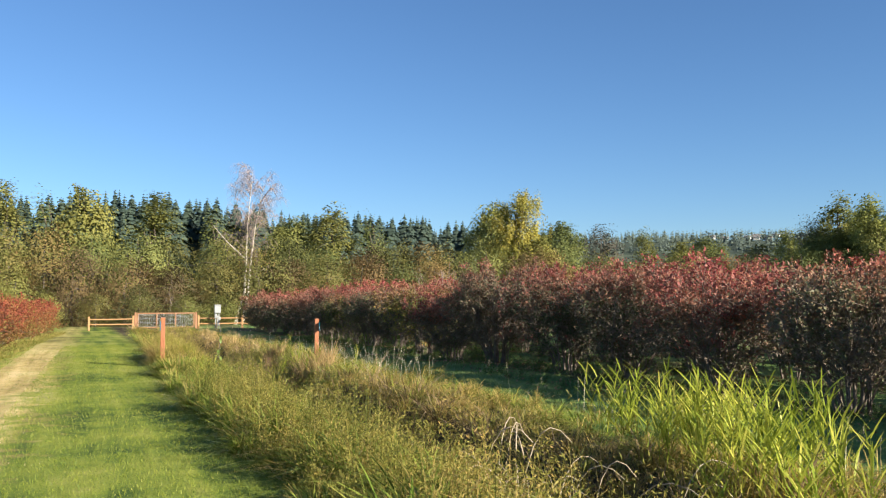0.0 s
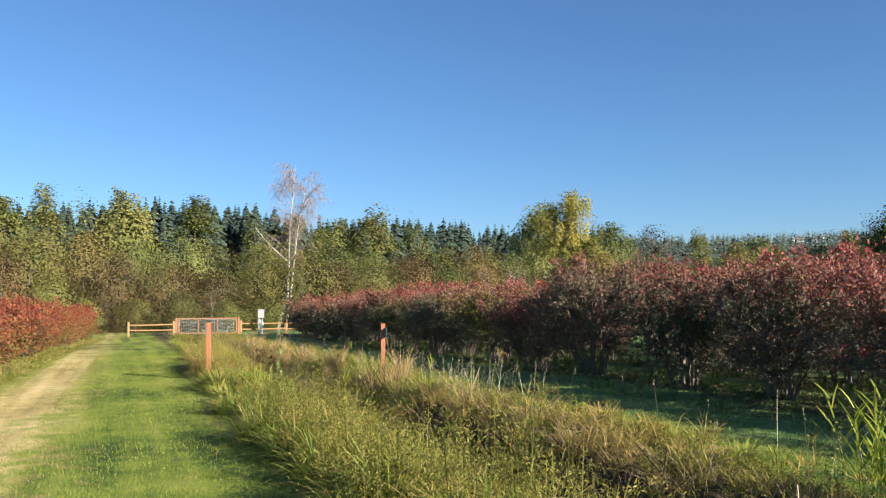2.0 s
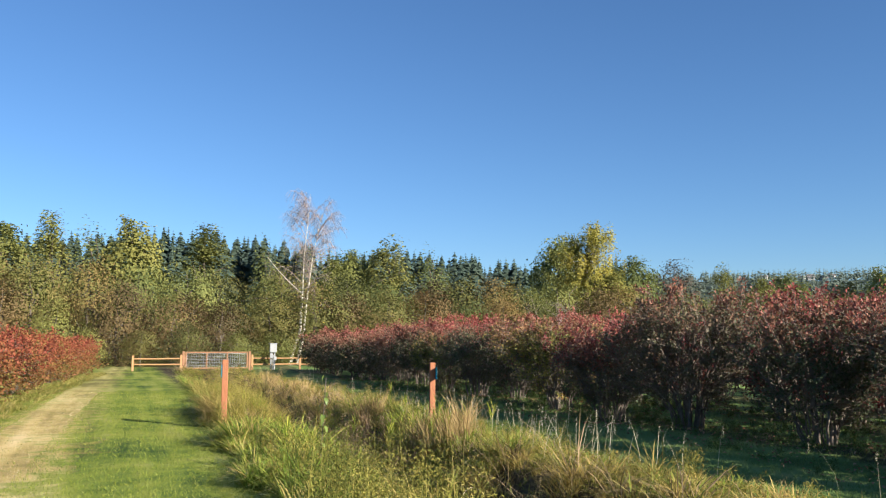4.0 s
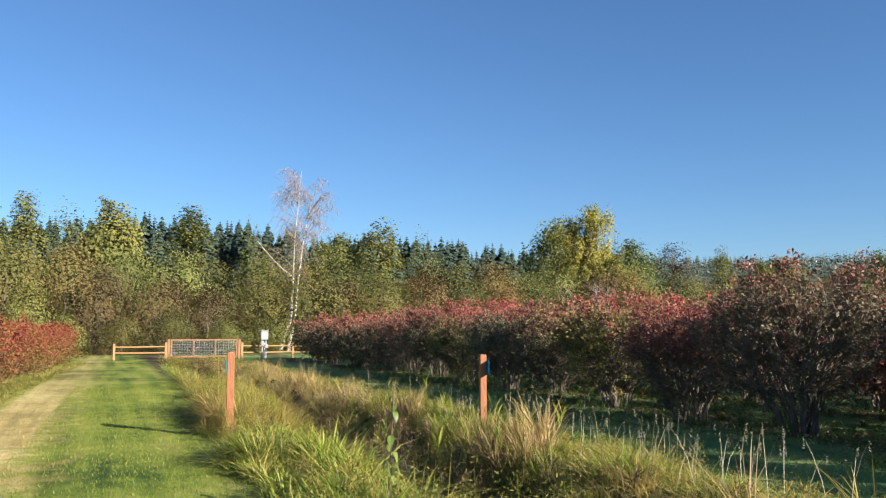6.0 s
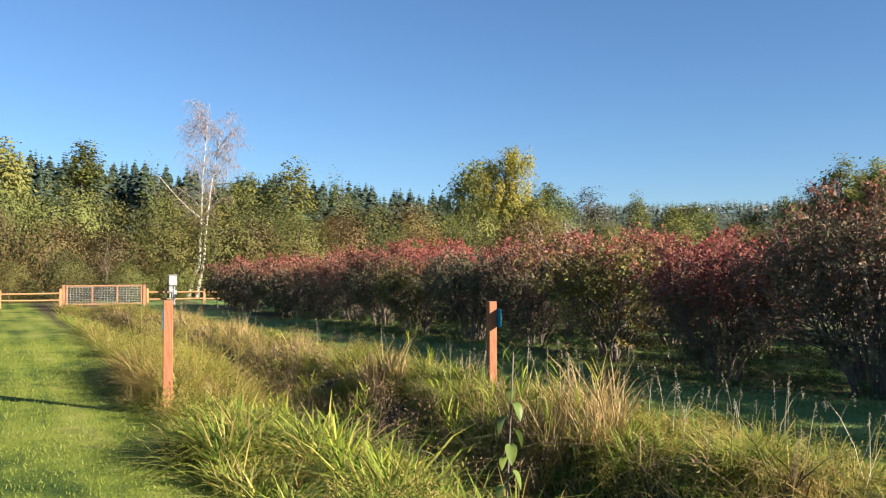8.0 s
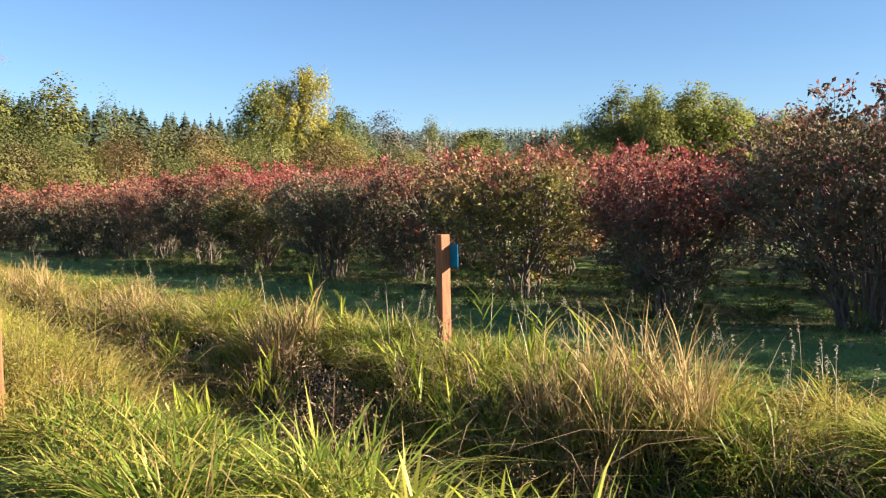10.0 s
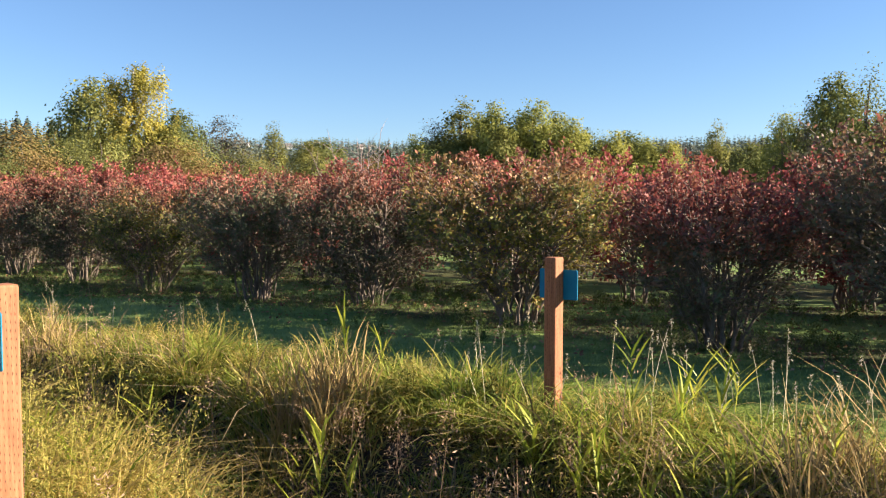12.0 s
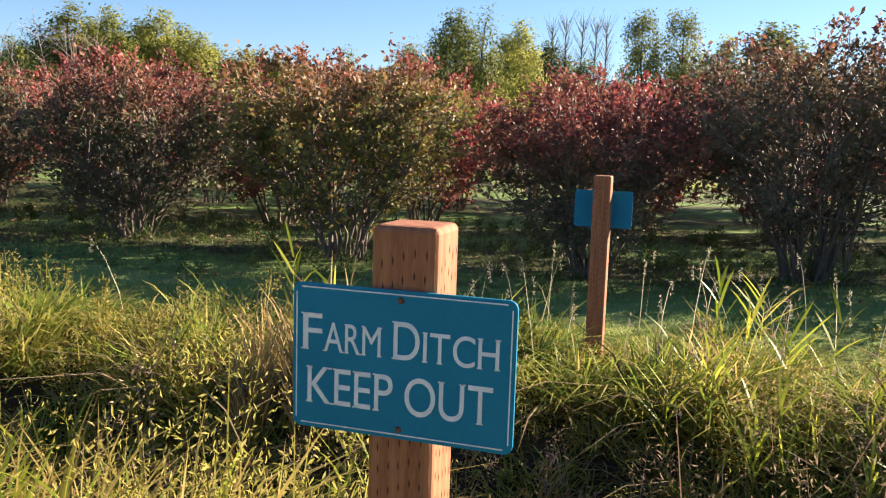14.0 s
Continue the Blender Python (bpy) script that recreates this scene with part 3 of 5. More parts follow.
for k in range(6):
    y = 34.8 + 2.3 * k
    place(front["farther" if k % 2 else "far"], 8.55 + 0.02 * k + r.uniform(-0.15, 0.15), y, r.uniform(0, 6.28), r.uniform(0.98, 1.08), r.uniform(0.95, 1.08))
for row in range(1, 4):
    for k in range(20 if row < 3 else 15):
        y = 2.2 + k * 2.3 + r.uniform(-0.3, 0.3) + (0 if row < 3 else 6)
        s = r.uniform(0.95, 1.12)
        v = 2 if row == 1 and 13 < y < 38 else 0 if r.random() < 0.65 else 1
        place(back[v], 8.4 + row * 2.75 + r.uniform(-0.2, 0.2), y, r.uniform(0, 6.28), s, s * r.uniform(0.9, 1.08))
for k in range(19):
    y = 15.5 + k * 1.8
    s = r.uniform(0.98, 1.14)
    place(lane[k % 2], -3.48 + 0.045 * (y - 23) + r.uniform(-0.12, 0.12), y, r.uniform(0, 6.28), s, s)
for ob in list(front.values()) + back + lane:
    for o in (*ob.children_recursive, ob):
        bpy.data.objects.remove(o)


def bramble(x, y):
    """Long arching canes with small leaves that climb through the tall bush."""
    g = np.random.default_rng(23)
    root = new("bramble")
    pts = []
    for i in range(9):
        a, reach = g.uniform(0, 2 * np.pi), g.uniform(0.7, 1.5)
        t = np.linspace(0, 1, 12)
        hh = g.uniform(1.9, 2.35)
        p = np.stack([np.cos(a) * reach * t ** 1.4, np.sin(a) * reach * t ** 1.4, hh * np.sin(np.pi * (0.03 + 0.72 * t)) - 0.2], 1)
        npart("cane", *tube(p, np.linspace(0.008, 0.003, 12), 4), MAT["stem"], root, "", True)
        pts.append(np.repeat(p[5:], 5, 0) + g.normal(0, 0.04, (35, 3)))
    P = np.concatenate(pts)
    npart("foliage", *leaves(P, np.tile([0, 0, 1.0], (len(P), 1)), 0.07, g, 0.6, 0.12, 0.6), MAT["bush_tall"], root)
    root.location = (x, y, float(ground_z(x, y)))
    return tagged(root, "dark arching bramble canes over a tall bush", "bramble")


bramble(8.0, 16.5)


def bare_shoots(x, y, h):
    """A leafless clump of fine upright shoots rising out of a row."""
    g = np.random.default_rng(29)
    root = new("bare_shrub")
    twigs = []
    for i in range(9):
        tip = np.array([g.normal(0, 0.3), g.normal(0, 0.3), h * g.uniform(0.8, 1.05)])
        p = arc((g.normal(0, 0.05), g.normal(0, 0.05), -0.05), tip, 0, 6)
        npart("stem", *tube(p, np.linspace(0.014, 0.003, 6), 4), MAT["twig"], root, "", True)
        for k in range(12):
            q = p[3] + (p[5] - p[3]) * g.uniform(0, 0.95)
            twigs.append(tube(arc(q, q + np.array([g.normal(0, 0.16), g.normal(0, 0.16), g.uniform(0.08, 0.3)]), 0.02, 3), [0.004, 0.003, 0.002], 3))
    tagged(npart("twig_tangle", *joined(twigs), MAT["twig"], root, "", True), kind="stuff")
    root.location = (x, y, float(ground_z(x, y)))
    return tagged(root, "leafless grey shrub with fine upright shoots", "shrub")


bare_shoots(10.6, 25.4, 2.55)


# ---- trees ----
def tree(seed, name, h, r, style, leafy, count, size, label, group="", bark="bark", base=0.25):
    g = np.random.default_rng(seed)
    root = new(name)
    wood = []
    trunk = arc((0, 0, -0.2), (g.normal(0, 0.03 * h), g.normal(0, 0.03 * h), h * 0.9), 0, 8)
    trunk[1:-1, :2] += g.normal(0, 0.012 * h, (6, 2))
    wood.append(tube(trunk, np.linspace(0.018 * h + 0.03, 0.02, 8), 7))
    n = max(count // 44, 12)
    t = g.uniform(0, 1, n)
    a = g.uniform(0, 2 * np.pi, n)
    if style == "cone":
        prof = (1 - t) ** 0.75 * 0.95 + 0.06
    elif style == "column":
        prof = 0.35 + 0.65 * np.sin(np.pi * (0.12 + 0.82 * t))
    elif style == "shrub":
        prof = np.sqrt(np.clip(1 - t ** 2.4, 0.03, 1))
    else:
        prof = np.sin(np.pi * (0.16 + 0.80 * t)) ** 0.8
    lump = 1 + 0.26 * np.sin(2 * a + 5 * t + seed) + 0.16 * np.sin(5 * a + 9 * t + 2 * seed)
    rad = r * prof * lump * g.uniform(0.15, 1, n) ** 0.45
    C = np.stack([rad * np.cos(a), rad * np.sin(a), h * (base + (0.93 - base) * t * (1 - 0.06 * np.sin(3 * a + seed)))], 1)
    lean_x = np.interp(C[:, 2], trunk[:, 2], trunk[:, 0])
    lean_y = np.interp(C[:, 2], trunk[:, 2], trunk[:, 1])
    C[:, 0] += lean_x
    C[:, 1] += lean_y
    for i in range(9):
        e = C[g.integers(0, n)]
        k = g.integers(1, 6)
        wood.append(tube(arc(trunk[k], e, 0.04 * h, 5), np.linspace(0.008 * h, 0.012, 5), 4))
    npart("trunk", *joined(wood), MAT[bark], root, "", True)
    spread = np.array([0.09, 0.09, 0.09 if style != "weeping" else 0.13]) * (r * 1.3 + h * 0.18)
    cl = g.uniform(0.6, 1.25, n)
    P = np.repeat(C, 44, 0) + np.clip(g.normal(0, 1, (n * 44, 3)), -1.5, 1.5) * spread * np.repeat(cl, 44)[:, None]
    if style == "weeping":
        P[:, 2] -= np.abs(g.normal(0, 0.05 * h, len(P)))
    P[:, 2] = np.maximum(P[:, 2], 0.1)
    N = P - np.array([0, 0, h * 0.5])
    N /= np.linalg.norm(N, axis=1)[:, None] + 1e-9
    npart("crown", *leaves(P, N, size, g, 0.6, 0.1, 0.28 if style == "shrub" else 0.36), MAT[leafy], root)
    return tagged(root, label, "tree" if style != "shrub" else "shrub", group)


THICKET = "shrubs of the thicket behind the fence"
shrubs = [
    tree(31, "shrub", 6.4, 3.3, "shrub", "shrub_olive", 6400, 0.17, "broad olive-green autumn shrub in a thicket", THICKET, "bark", 0.02),
    tree(32, "shrub", 6.0, 3.2, "shrub", "shrub_brown", 6400, 0.17, "broad russet-brown autumn shrub in a thicket", THICKET, "bark", 0.02),
    tree(33, "shrub", 6.6, 3.0, "shrub", "tree_green", 6400, 0.17, "broad green shrub in a thicket", THICKET, "bark", 0.02),
    tree(34, "shrub", 4.6, 2.6, "shrub", "tree_lime", 4400, 0.16, "yellow-green leafy shrub at the thicket's edge", THICKET, "bark", 0.02),
]
WOOD = "trees rising behind the thicket"
woods = {
    "green": tree(41, "broadleaf_tree", 12, 3.4, "round", "tree_green", 6400, 0.35, "dark green broadleaf tree behind the thicket", WOOD),
    "lime": tree(42, "broadleaf_tree", 12, 3.0, "round", "tree_lime", 6400, 0.35, "yellow-green broadleaf tree behind the thicket", WOOD),
    "column": tree(43, "poplar", 12, 1.7, "column", "tree_lime", 4200, 0.27, "slender pale green poplar behind the thicket", WOOD),
    "cone": tree(44, "alder", 12, 2.2, "cone", "tree_lime", 4200, 0.26, "pale green cone-shaped young tree", WOOD),
    "grey": tree(45, "broadleaf_tree", 12, 3.2, "round", "tree_grey", 4000, 0.26, "greyish brown half-bare broadleaf tree", WOOD),
    "pale": tree(48, "broadleaf_tree", 12, 3.1, "round", "tree_sunlit", 6400, 0.33, "yellow-green broadleaf tree with sunlight put into its leaf colour", WOOD),
    "oval": tree(47, "broadleaf_tree", 12, 2.4, "column", "tree_green", 7000, 0.26, "dark green oval broadleaf tree", WOOD),
    "weep": tree(46, "weeping_birch", 12, 2.3, "weeping", "tree_green", 4600, 0.25, "green weeping birch with hanging foliage", WOOD, "bark", 0.15),
}


def by_angle(src, az, d, top, wide=1.0, full=11.4, eye=(0.0, 17.5)):
    """Stand src at azimuth az (degrees right of the lane) and distance d, so that its top reaches the elevation top (degrees)."""
    x, y = eye[0] + d * math.sin(radians(az)), eye[1] + d * math.cos(radians(az))
    z = float(ground_z(x, y))
    s = (1.4 + d * math.tan(radians(top)) - z) / full
    m = Matrix.Translation((x, y, z)) @ Matrix.Rotation(r.uniform(0, 6.28), 4, "Z")
    ob = copy_thing(src, m)
    ob.scale = (s * wide, s * wide, s)
    return ob


x = -22.0
while x < 44:
    k = r.choice((0, 0, 1, 1, 2, 3)) if x > -4 else r.choice((0, 1, 3))
    s = r.uniform(0.75, 0.95)
    place(shrubs[k], x, 61.5 + max(0, x - 12) * 0.12 + r.uniform(-1, 1), r.uniform(0, 6.28), s, s * r.uniform(0.85, 1.0) * (1.08 if x < 0 else 0.95))
    place(shrubs[r.choice((0, 0, 0, 1, 2))], x + r.uniform(0.5, 2), 67.5 + r.uniform(-1.2, 1.2), r.uniform(0, 6.28), 1.05, r.uniform(0.98, 1.12) * (1.1 if x < 0 else 0.95))
    x += r.uniform(2.6, 3.4)
for x in (-7.5, -5.0, -2.2, 0.6, 3.2, 6.0, 8.4, 13.2, 16.0):
    s = r.uniform(0.4, 0.55)
    place(shrubs[3 if r.random() < 0.65 else 0], x, 58.2 + r.uniform(-0.6, 0.6), r.uniform(0, 6.28), s, s * r.uniform(0.7, 1.0))
x = 46.0
while x < 120:
    place(shrubs[r.choice((0, 1, 2, 2))], x, 78 - (x - 46) * 0.55 + r.uniform(-3, 3), r.uniform(0, 6.28), 1.3, r.uniform(0.8, 1.1))
    x += r.uniform(2.2, 3.2)
TALL = (("cone", -3.8, 82, 7.1, 1), ("weep", -1.6, 84, 6.4, 1.2), ("lime", 0.3, 82, 7.0, 0.9), ("cone", 4.2, 80, 6.8, 1.3), ("weep", 8.4, 78, 5.8, 0.9),
        ("lime", -6.5, 80, 6.4, 1), ("column", 15.9, 84, 6.2, 1.2), ("lime", 12.4, 76, 4.9, 1), ("weep", 18.7, 84, 5.5, 1), ("green", 13.8, 86, 5.3, 1))
EAST = (("green", 26.7, 88, 6.2, 0.8), ("green", 31.2, 92, 5.0, 1), ("lime", 30.0, 80, 4.2, 1.1), ("grey", 34.1, 95, 4.9, 1.1), ("column", 37.0, 95, 4.5, 0.9),
        ("lime", 39.3, 100, 3.7, 1.2), ("green", 41, 110, 3.8, 1.3), ("lime", 44, 105, 3.4, 1.3), ("lime", 48.7, 100, 4.0, 1), ("lime", 50.7, 96, 4.7, 0.9))
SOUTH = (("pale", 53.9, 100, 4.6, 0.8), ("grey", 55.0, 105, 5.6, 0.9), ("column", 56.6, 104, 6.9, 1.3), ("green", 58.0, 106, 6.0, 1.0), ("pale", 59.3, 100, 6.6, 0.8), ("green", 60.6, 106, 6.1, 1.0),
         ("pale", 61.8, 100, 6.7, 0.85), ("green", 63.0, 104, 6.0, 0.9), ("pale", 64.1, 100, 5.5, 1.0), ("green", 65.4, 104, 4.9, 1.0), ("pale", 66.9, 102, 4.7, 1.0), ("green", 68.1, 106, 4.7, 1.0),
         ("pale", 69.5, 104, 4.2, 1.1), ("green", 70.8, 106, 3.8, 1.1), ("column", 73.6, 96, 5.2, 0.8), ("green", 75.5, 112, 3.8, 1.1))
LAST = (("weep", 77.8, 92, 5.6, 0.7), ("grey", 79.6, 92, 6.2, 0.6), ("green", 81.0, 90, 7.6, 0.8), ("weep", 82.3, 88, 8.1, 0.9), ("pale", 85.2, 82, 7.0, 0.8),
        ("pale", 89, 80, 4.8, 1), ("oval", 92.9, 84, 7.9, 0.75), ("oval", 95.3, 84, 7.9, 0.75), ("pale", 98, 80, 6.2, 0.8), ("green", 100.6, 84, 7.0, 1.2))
START = (-0.5, -0.2)
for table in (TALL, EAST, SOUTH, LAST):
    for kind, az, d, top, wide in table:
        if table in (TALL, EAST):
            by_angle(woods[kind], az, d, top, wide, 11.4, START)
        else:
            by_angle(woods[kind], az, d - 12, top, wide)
for k in range(12):
    az = 54.5 + k * 1.5
    top = 5.2 - 1.4 * float(smooth(61, 69, az)) - 0.8 * float(smooth(57, 54, az))
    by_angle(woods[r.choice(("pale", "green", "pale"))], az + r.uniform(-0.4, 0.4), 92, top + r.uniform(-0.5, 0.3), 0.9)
for k in range(9):
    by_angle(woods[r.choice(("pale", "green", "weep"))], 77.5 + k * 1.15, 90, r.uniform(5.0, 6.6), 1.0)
for k in range(11):
    by_angle(woods[r.choice(("lime", "green", "grey"))], 70 + k * 3.2 + r.uniform(-1, 1), 104, r.uniform(3.4, 4.3), 1.5)
for ob in shrubs + list(woods.values()):
    for o in (*ob.children_recursive, ob):
        bpy.data.objects.remove(o)

def golden_birch():
    """A birch of several hanging lobes, narrow above and spreading below."""
    g = np.random.default_rng(61)
    root = new("golden_birch")
    side = np.array([0.83, -0.56, 0])
    deep = np.array([0.56, 0.83, 0])
    wood, P = [], []
    trunk = arc((0, 0, -0.2), tuple(side * 0.2 + np.array([0, 0, 11.8])), 0, 8)
    trunk[1:-1, :2] += g.normal(0, 0.1, (6, 2))
    wood.append(tube(trunk, np.linspace(0.2, 0.02, 8), 7))
    # lobes: sideways, height, radius, share
    for u, z, rr, share in ((0.5, 11.9, 0.9, 0.7), (0.9, 10.9, 1.3, 1.2), (-1.1, 10.8, 1.1, 0.8), (-1.9, 9.6, 1.0, 0.5), (0.5, 9.4, 1.7, 1.4), (-0.8, 8.4, 1.5, 1), (1.3, 7.9, 1.5, 1.2),
                            (-2.1, 7.2, 1.3, 0.7), (0.2, 6.6, 1.9, 1.3), (2.3, 6.0, 1.6, 1.1), (-1.8, 5.2, 1.8, 1), (1.2, 4.5, 2.0, 1.2), (3.5, 4.0, 1.6, 0.9), (-3.0, 3.6, 1.7, 0.8), (4.5, 2.4, 1.4, 0.7), (0.2, 2.6, 2.3, 1.2)):
        c = side * u + deep * g.normal(0, 0.6) + np.array([0, 0, z])
        q = trunk[int(np.clip(z / 12 * 7 - 1.5, 1, 6))]
        wood.append(tube(arc(q, c, 0.25, 5), np.linspace(0.06, 0.015, 5), 4))
        n = int(52 * share)
        K = c + g.normal(0, 0.5, (n, 3)) * rr * np.array([1, 1, 0.7])
        strand = np.repeat(K, 34, 0)
        hang = np.tile(np.linspace(0, 1, 34), n) * np.repeat(g.uniform(0.5, 1.5, n), 34)
        P.append(strand + g.normal(0, 0.16, strand.shape) - np.stack([0 * hang, 0 * hang, hang], 1))
    P = np.concatenate(P)
    P[:, 2] = np.maximum(P[:, 2], 0.2)
    npart("trunk", *joined(wood), MAT["birch"], root, "", True)
    N = P - np.array([0, 0, 6.0])
    N /= np.linalg.norm(N, axis=1)[:, None] + 1e-9
    npart("crown", *leaves(P, N, 0.2, g, 0.6, 0.1, 0.45), MAT["tree_yellow"], root)
    return tagged(root, "tall birch with golden-yellow hanging leaves", "tree")


golden = golden_birch()
golden.location = (38.4, 71.7, float(ground_z(38.4, 71.7)))


def bare_birch():
    g = np.random.default_rng(71)
    root = new("bare_birch")
    for k, (lx, ly, top) in enumerate(((0.1, 0, 11.9), (0.95, 0.3, 10.6))):
        p = np.array([[-0.75 + 0.5 * k, 0, -0.2], [-0.55 + 0.45 * k, 0, 0.8], [-0.1 + 0.25 * k, 0.02, 2.0], [0.0 + 0.3 * k, 0, 4.2], [lx * 0.7, ly * 0.6, 7.0], [lx + 0.35, ly, top - 0.4]])
        npart("trunk", *tube(p, [0.14, 0.12, 0.095, 0.068, 0.03, 0.004], 8), MAT["birch"], root, "white birch trunk with dark marks", True)
        twigs = []
        for i in range(26):
            z = g.uniform(3.2, top - 0.6)
            b = np.array([np.interp(z, p[:, 2], p[:, 0]), np.interp(z, p[:, 2], p[:, 1]), z])
            a = g.uniform(0, 2 * np.pi)
            ln_ = g.uniform(0.9, 2.0) * (1 - 0.35 * (z - 3) / 9)
            e = b + np.array([np.cos(a) * ln_, np.sin(a) * ln_, g.uniform(0.5, 1.6)])
            c = arc(b, e, 0.15, 6)
            npart("branch", *tube(c, np.linspace(0.022, 0.007, 6), 4), MAT["twig"], root, "", True)
            for j in range(22 if z > 5.2 else 5):
                q = c[g.integers(1, 6)] + g.normal(0, 0.05, 3)
                a2 = a + g.normal(0, 1.0)
                ll = g.uniform(0.35, 0.85)
                f = q + np.array([np.cos(a2) * ll, np.sin(a2) * ll, -g.uniform(0.1, 0.9)])
                twigs.append(tube(arc(q, f, 0.28, 5), np.linspace(0.009, 0.005, 5), 3))
        tagged(npart("twig_crown", *joined(twigs), MAT["twig"], root, "", True), kind="stuff")
    limb = arc((-0.05, 0, 4.7), (-2.3, 0.2, 7.0), -0.15, 6)
    npart("limb", *tube(limb, np.linspace(0.05, 0.018, 6), 6), MAT["birch"], root, "", True)
    n = 700
    P = np.stack([g.normal(0.1, 0.9, n), g.normal(0, 0.9, n), g.uniform(2.6, 7.5, n)], 1)
    npart("foliage", *leaves(P, np.tile([0, 0, 1.0], (n, 1)), 0.13, g, 0.7), MAT["tree_yellow"], root, "sparse yellow leaves")
    return tagged(root, "nearly bare white birch with twin trunks", "tree")


birch = bare_birch()
birch.location = (10.6, 61.0, float(ground_z(10.6, 61.0)))


def bare_poplar(seed, h):
    g = np.random.default_rng(seed)
    root = new("bare_poplar")
    p = arc((0, 0, -0.2), (g.normal(0, 0.3), g.normal(0, 0.3), h), 0, 6)
    npart("trunk", *tube(p, np.linspace(0.16, 0.02, 6), 6), MAT["bark"], root, "", True)
    wood = []
    for i in range(150):
        z = g.uniform(0.25, 0.95) * h
        b = np.array([np.interp(z, p[:, 2], p[:, 0]), np.interp(z, p[:, 2], p[:, 1]), z])
        a = g.uniform(0, 2 * np.pi)
        e = b + np.array([np.cos(a) * 1.0, np.sin(a) * 1.0, 1.8]) * g.uniform(0.4, 1.1)
        wood.append(tube(arc(b, e, -0.1, 4), np.linspace(0.02, 0.008, 4), 3))
    npart("branchwork", *joined(wood), MAT["bark"], root, "", True)
    return tagged(root, "leafless slender grey poplar", "tree", "bare poplars in the far row")


pop = bare_poplar(81, 12.0)
for az, top, wide in ((87.3, 7.9, 1), (88.1, 8.2, 1), (89.0, 8.1, 1.1), (89.9, 8.0, 1), (90.8, 8.1, 1)):
    by_angle(pop, az, 90, top, wide, 12.6)
for o in (*pop.children_recursive, pop):
    bpy.data.objects.remove(o)


# ---- far woods ----
def conifers(name, spots, rings, material, label):
    g = np.random.default_rng(91)
    out = []
    for x, y, h in spots:
        z0 = float(ground_z(x, y))
        out.append(tube([(x, y, z0 - 0.5), (x, y, z0 + h)], [0.02 * h, 0.01], 4))
        m, wide = rings, g.uniform(0.75, 1.5)
        for k in range(m):
            t = (k + g.uniform(0, 0.7)) / m
            c = 7
            zz = z0 + h * (0.08 + 0.92 * t)
            rr = (h * 0.23 * wide * (1 - t) ** 0.8 + 0.12) * g.uniform(0.8, 1.12)
            a = np.arange(c) / c * 2 * np.pi + g.uniform(0, 6)
            R = rr * g.uniform(0.45, 1.2, c)
            C = np.stack([x + R * np.cos(a), y + R * np.sin(a), zz - 0.45 * R], 1)
            S = np.stack([-np.sin(a), np.cos(a), np.zeros(c)], 1) * (0.52 * R)[:, None]
            I = np.tile([[x, y, zz + 0.35 * rr]], (c, 1))
            M1, M2 = I * 0.4 + C * 0.6 + S - [0, 0, 0.1 * rr], I * 0.4 + C * 0.6 - S - [0, 0, 0.1 * rr]
            V = np.stack([I, M1, C, M2], 1).reshape(-1, 3)
            out.append((V, np.arange(4 * c).reshape(c, 4)))
    ob = new(name, meshed(name, *joined(out), MAT[material]))
    return tagged(ob, label, "trees", "", "stuff")


spots = []
for k in range(330):
    az = r.uniform(-12, 32)
    d = r.uniform(180, 262)
    top = 7.0 - 1.0 * float(smooth(6, 14, az)) - 0.7 * float(smooth(18, 27, az)) - 0.5 * float(smooth(1, -5, az)) + r.choice((r.uniform(-1.5, -0.3), r.uniform(-0.5, 0.25)))
    xx, yy = d * math.sin(radians(az)), d * math.cos(radians(az))
    h = 1.4 + d * math.tan(radians(top)) - float(ground_z(xx, yy))
    spots.append((xx, yy, h))
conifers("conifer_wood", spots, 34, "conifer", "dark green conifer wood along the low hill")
# ridge trees; their haze is painted into the foliage colour
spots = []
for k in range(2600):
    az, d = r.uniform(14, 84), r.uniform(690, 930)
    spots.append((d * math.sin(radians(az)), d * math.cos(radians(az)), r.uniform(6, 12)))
conifers("ridge_wood", spots, 4, "farwood_hazed", "dark wood on the distant ridge with haze put into its colour")


def house(x, y, w, dd, h, turn):
    root = new("house")
    z = float(ground_z(x, y))
    wall = part("wall", slab(w, dd, h, (0, 0, h / 2)), MAT["housewall"], root)
    bm = bmesh.new()
    o = 0.6
    vs = [bm.verts.new(v) for v in ((-w / 2 - o, -dd / 2 - o, h), (w / 2 + o, -dd / 2 - o, h), (w / 2 + o, dd / 2 + o, h), (-w / 2 - o, dd / 2 + o, h), (-w / 2 - o, 0, h + dd * 0.32), (w / 2 + o, 0, h + dd * 0.32))]
    for f in ((0, 1, 5, 4), (2, 3, 4, 5), (0, 4, 3), (1, 2, 5), (3, 2, 1, 0)):
        bm.faces.new([vs[i] for i in f])
    part("roof", bm, MAT["roof"], root)
    for k in (-0.28, 0.0, 0.28):
        part("window", slab(w * 0.14, 0.2, h * 0.3, (k * w, -dd / 2 - 0.02, h * 0.55)), MAT["boxdark"], root)
    root.matrix_basis = Matrix.Translation((x, y, z)) @ Matrix.Rotation(turn, 4, "Z")
    return tagged(root, "white house far off on the wooded ridge", "house", "houses on the far ridge")


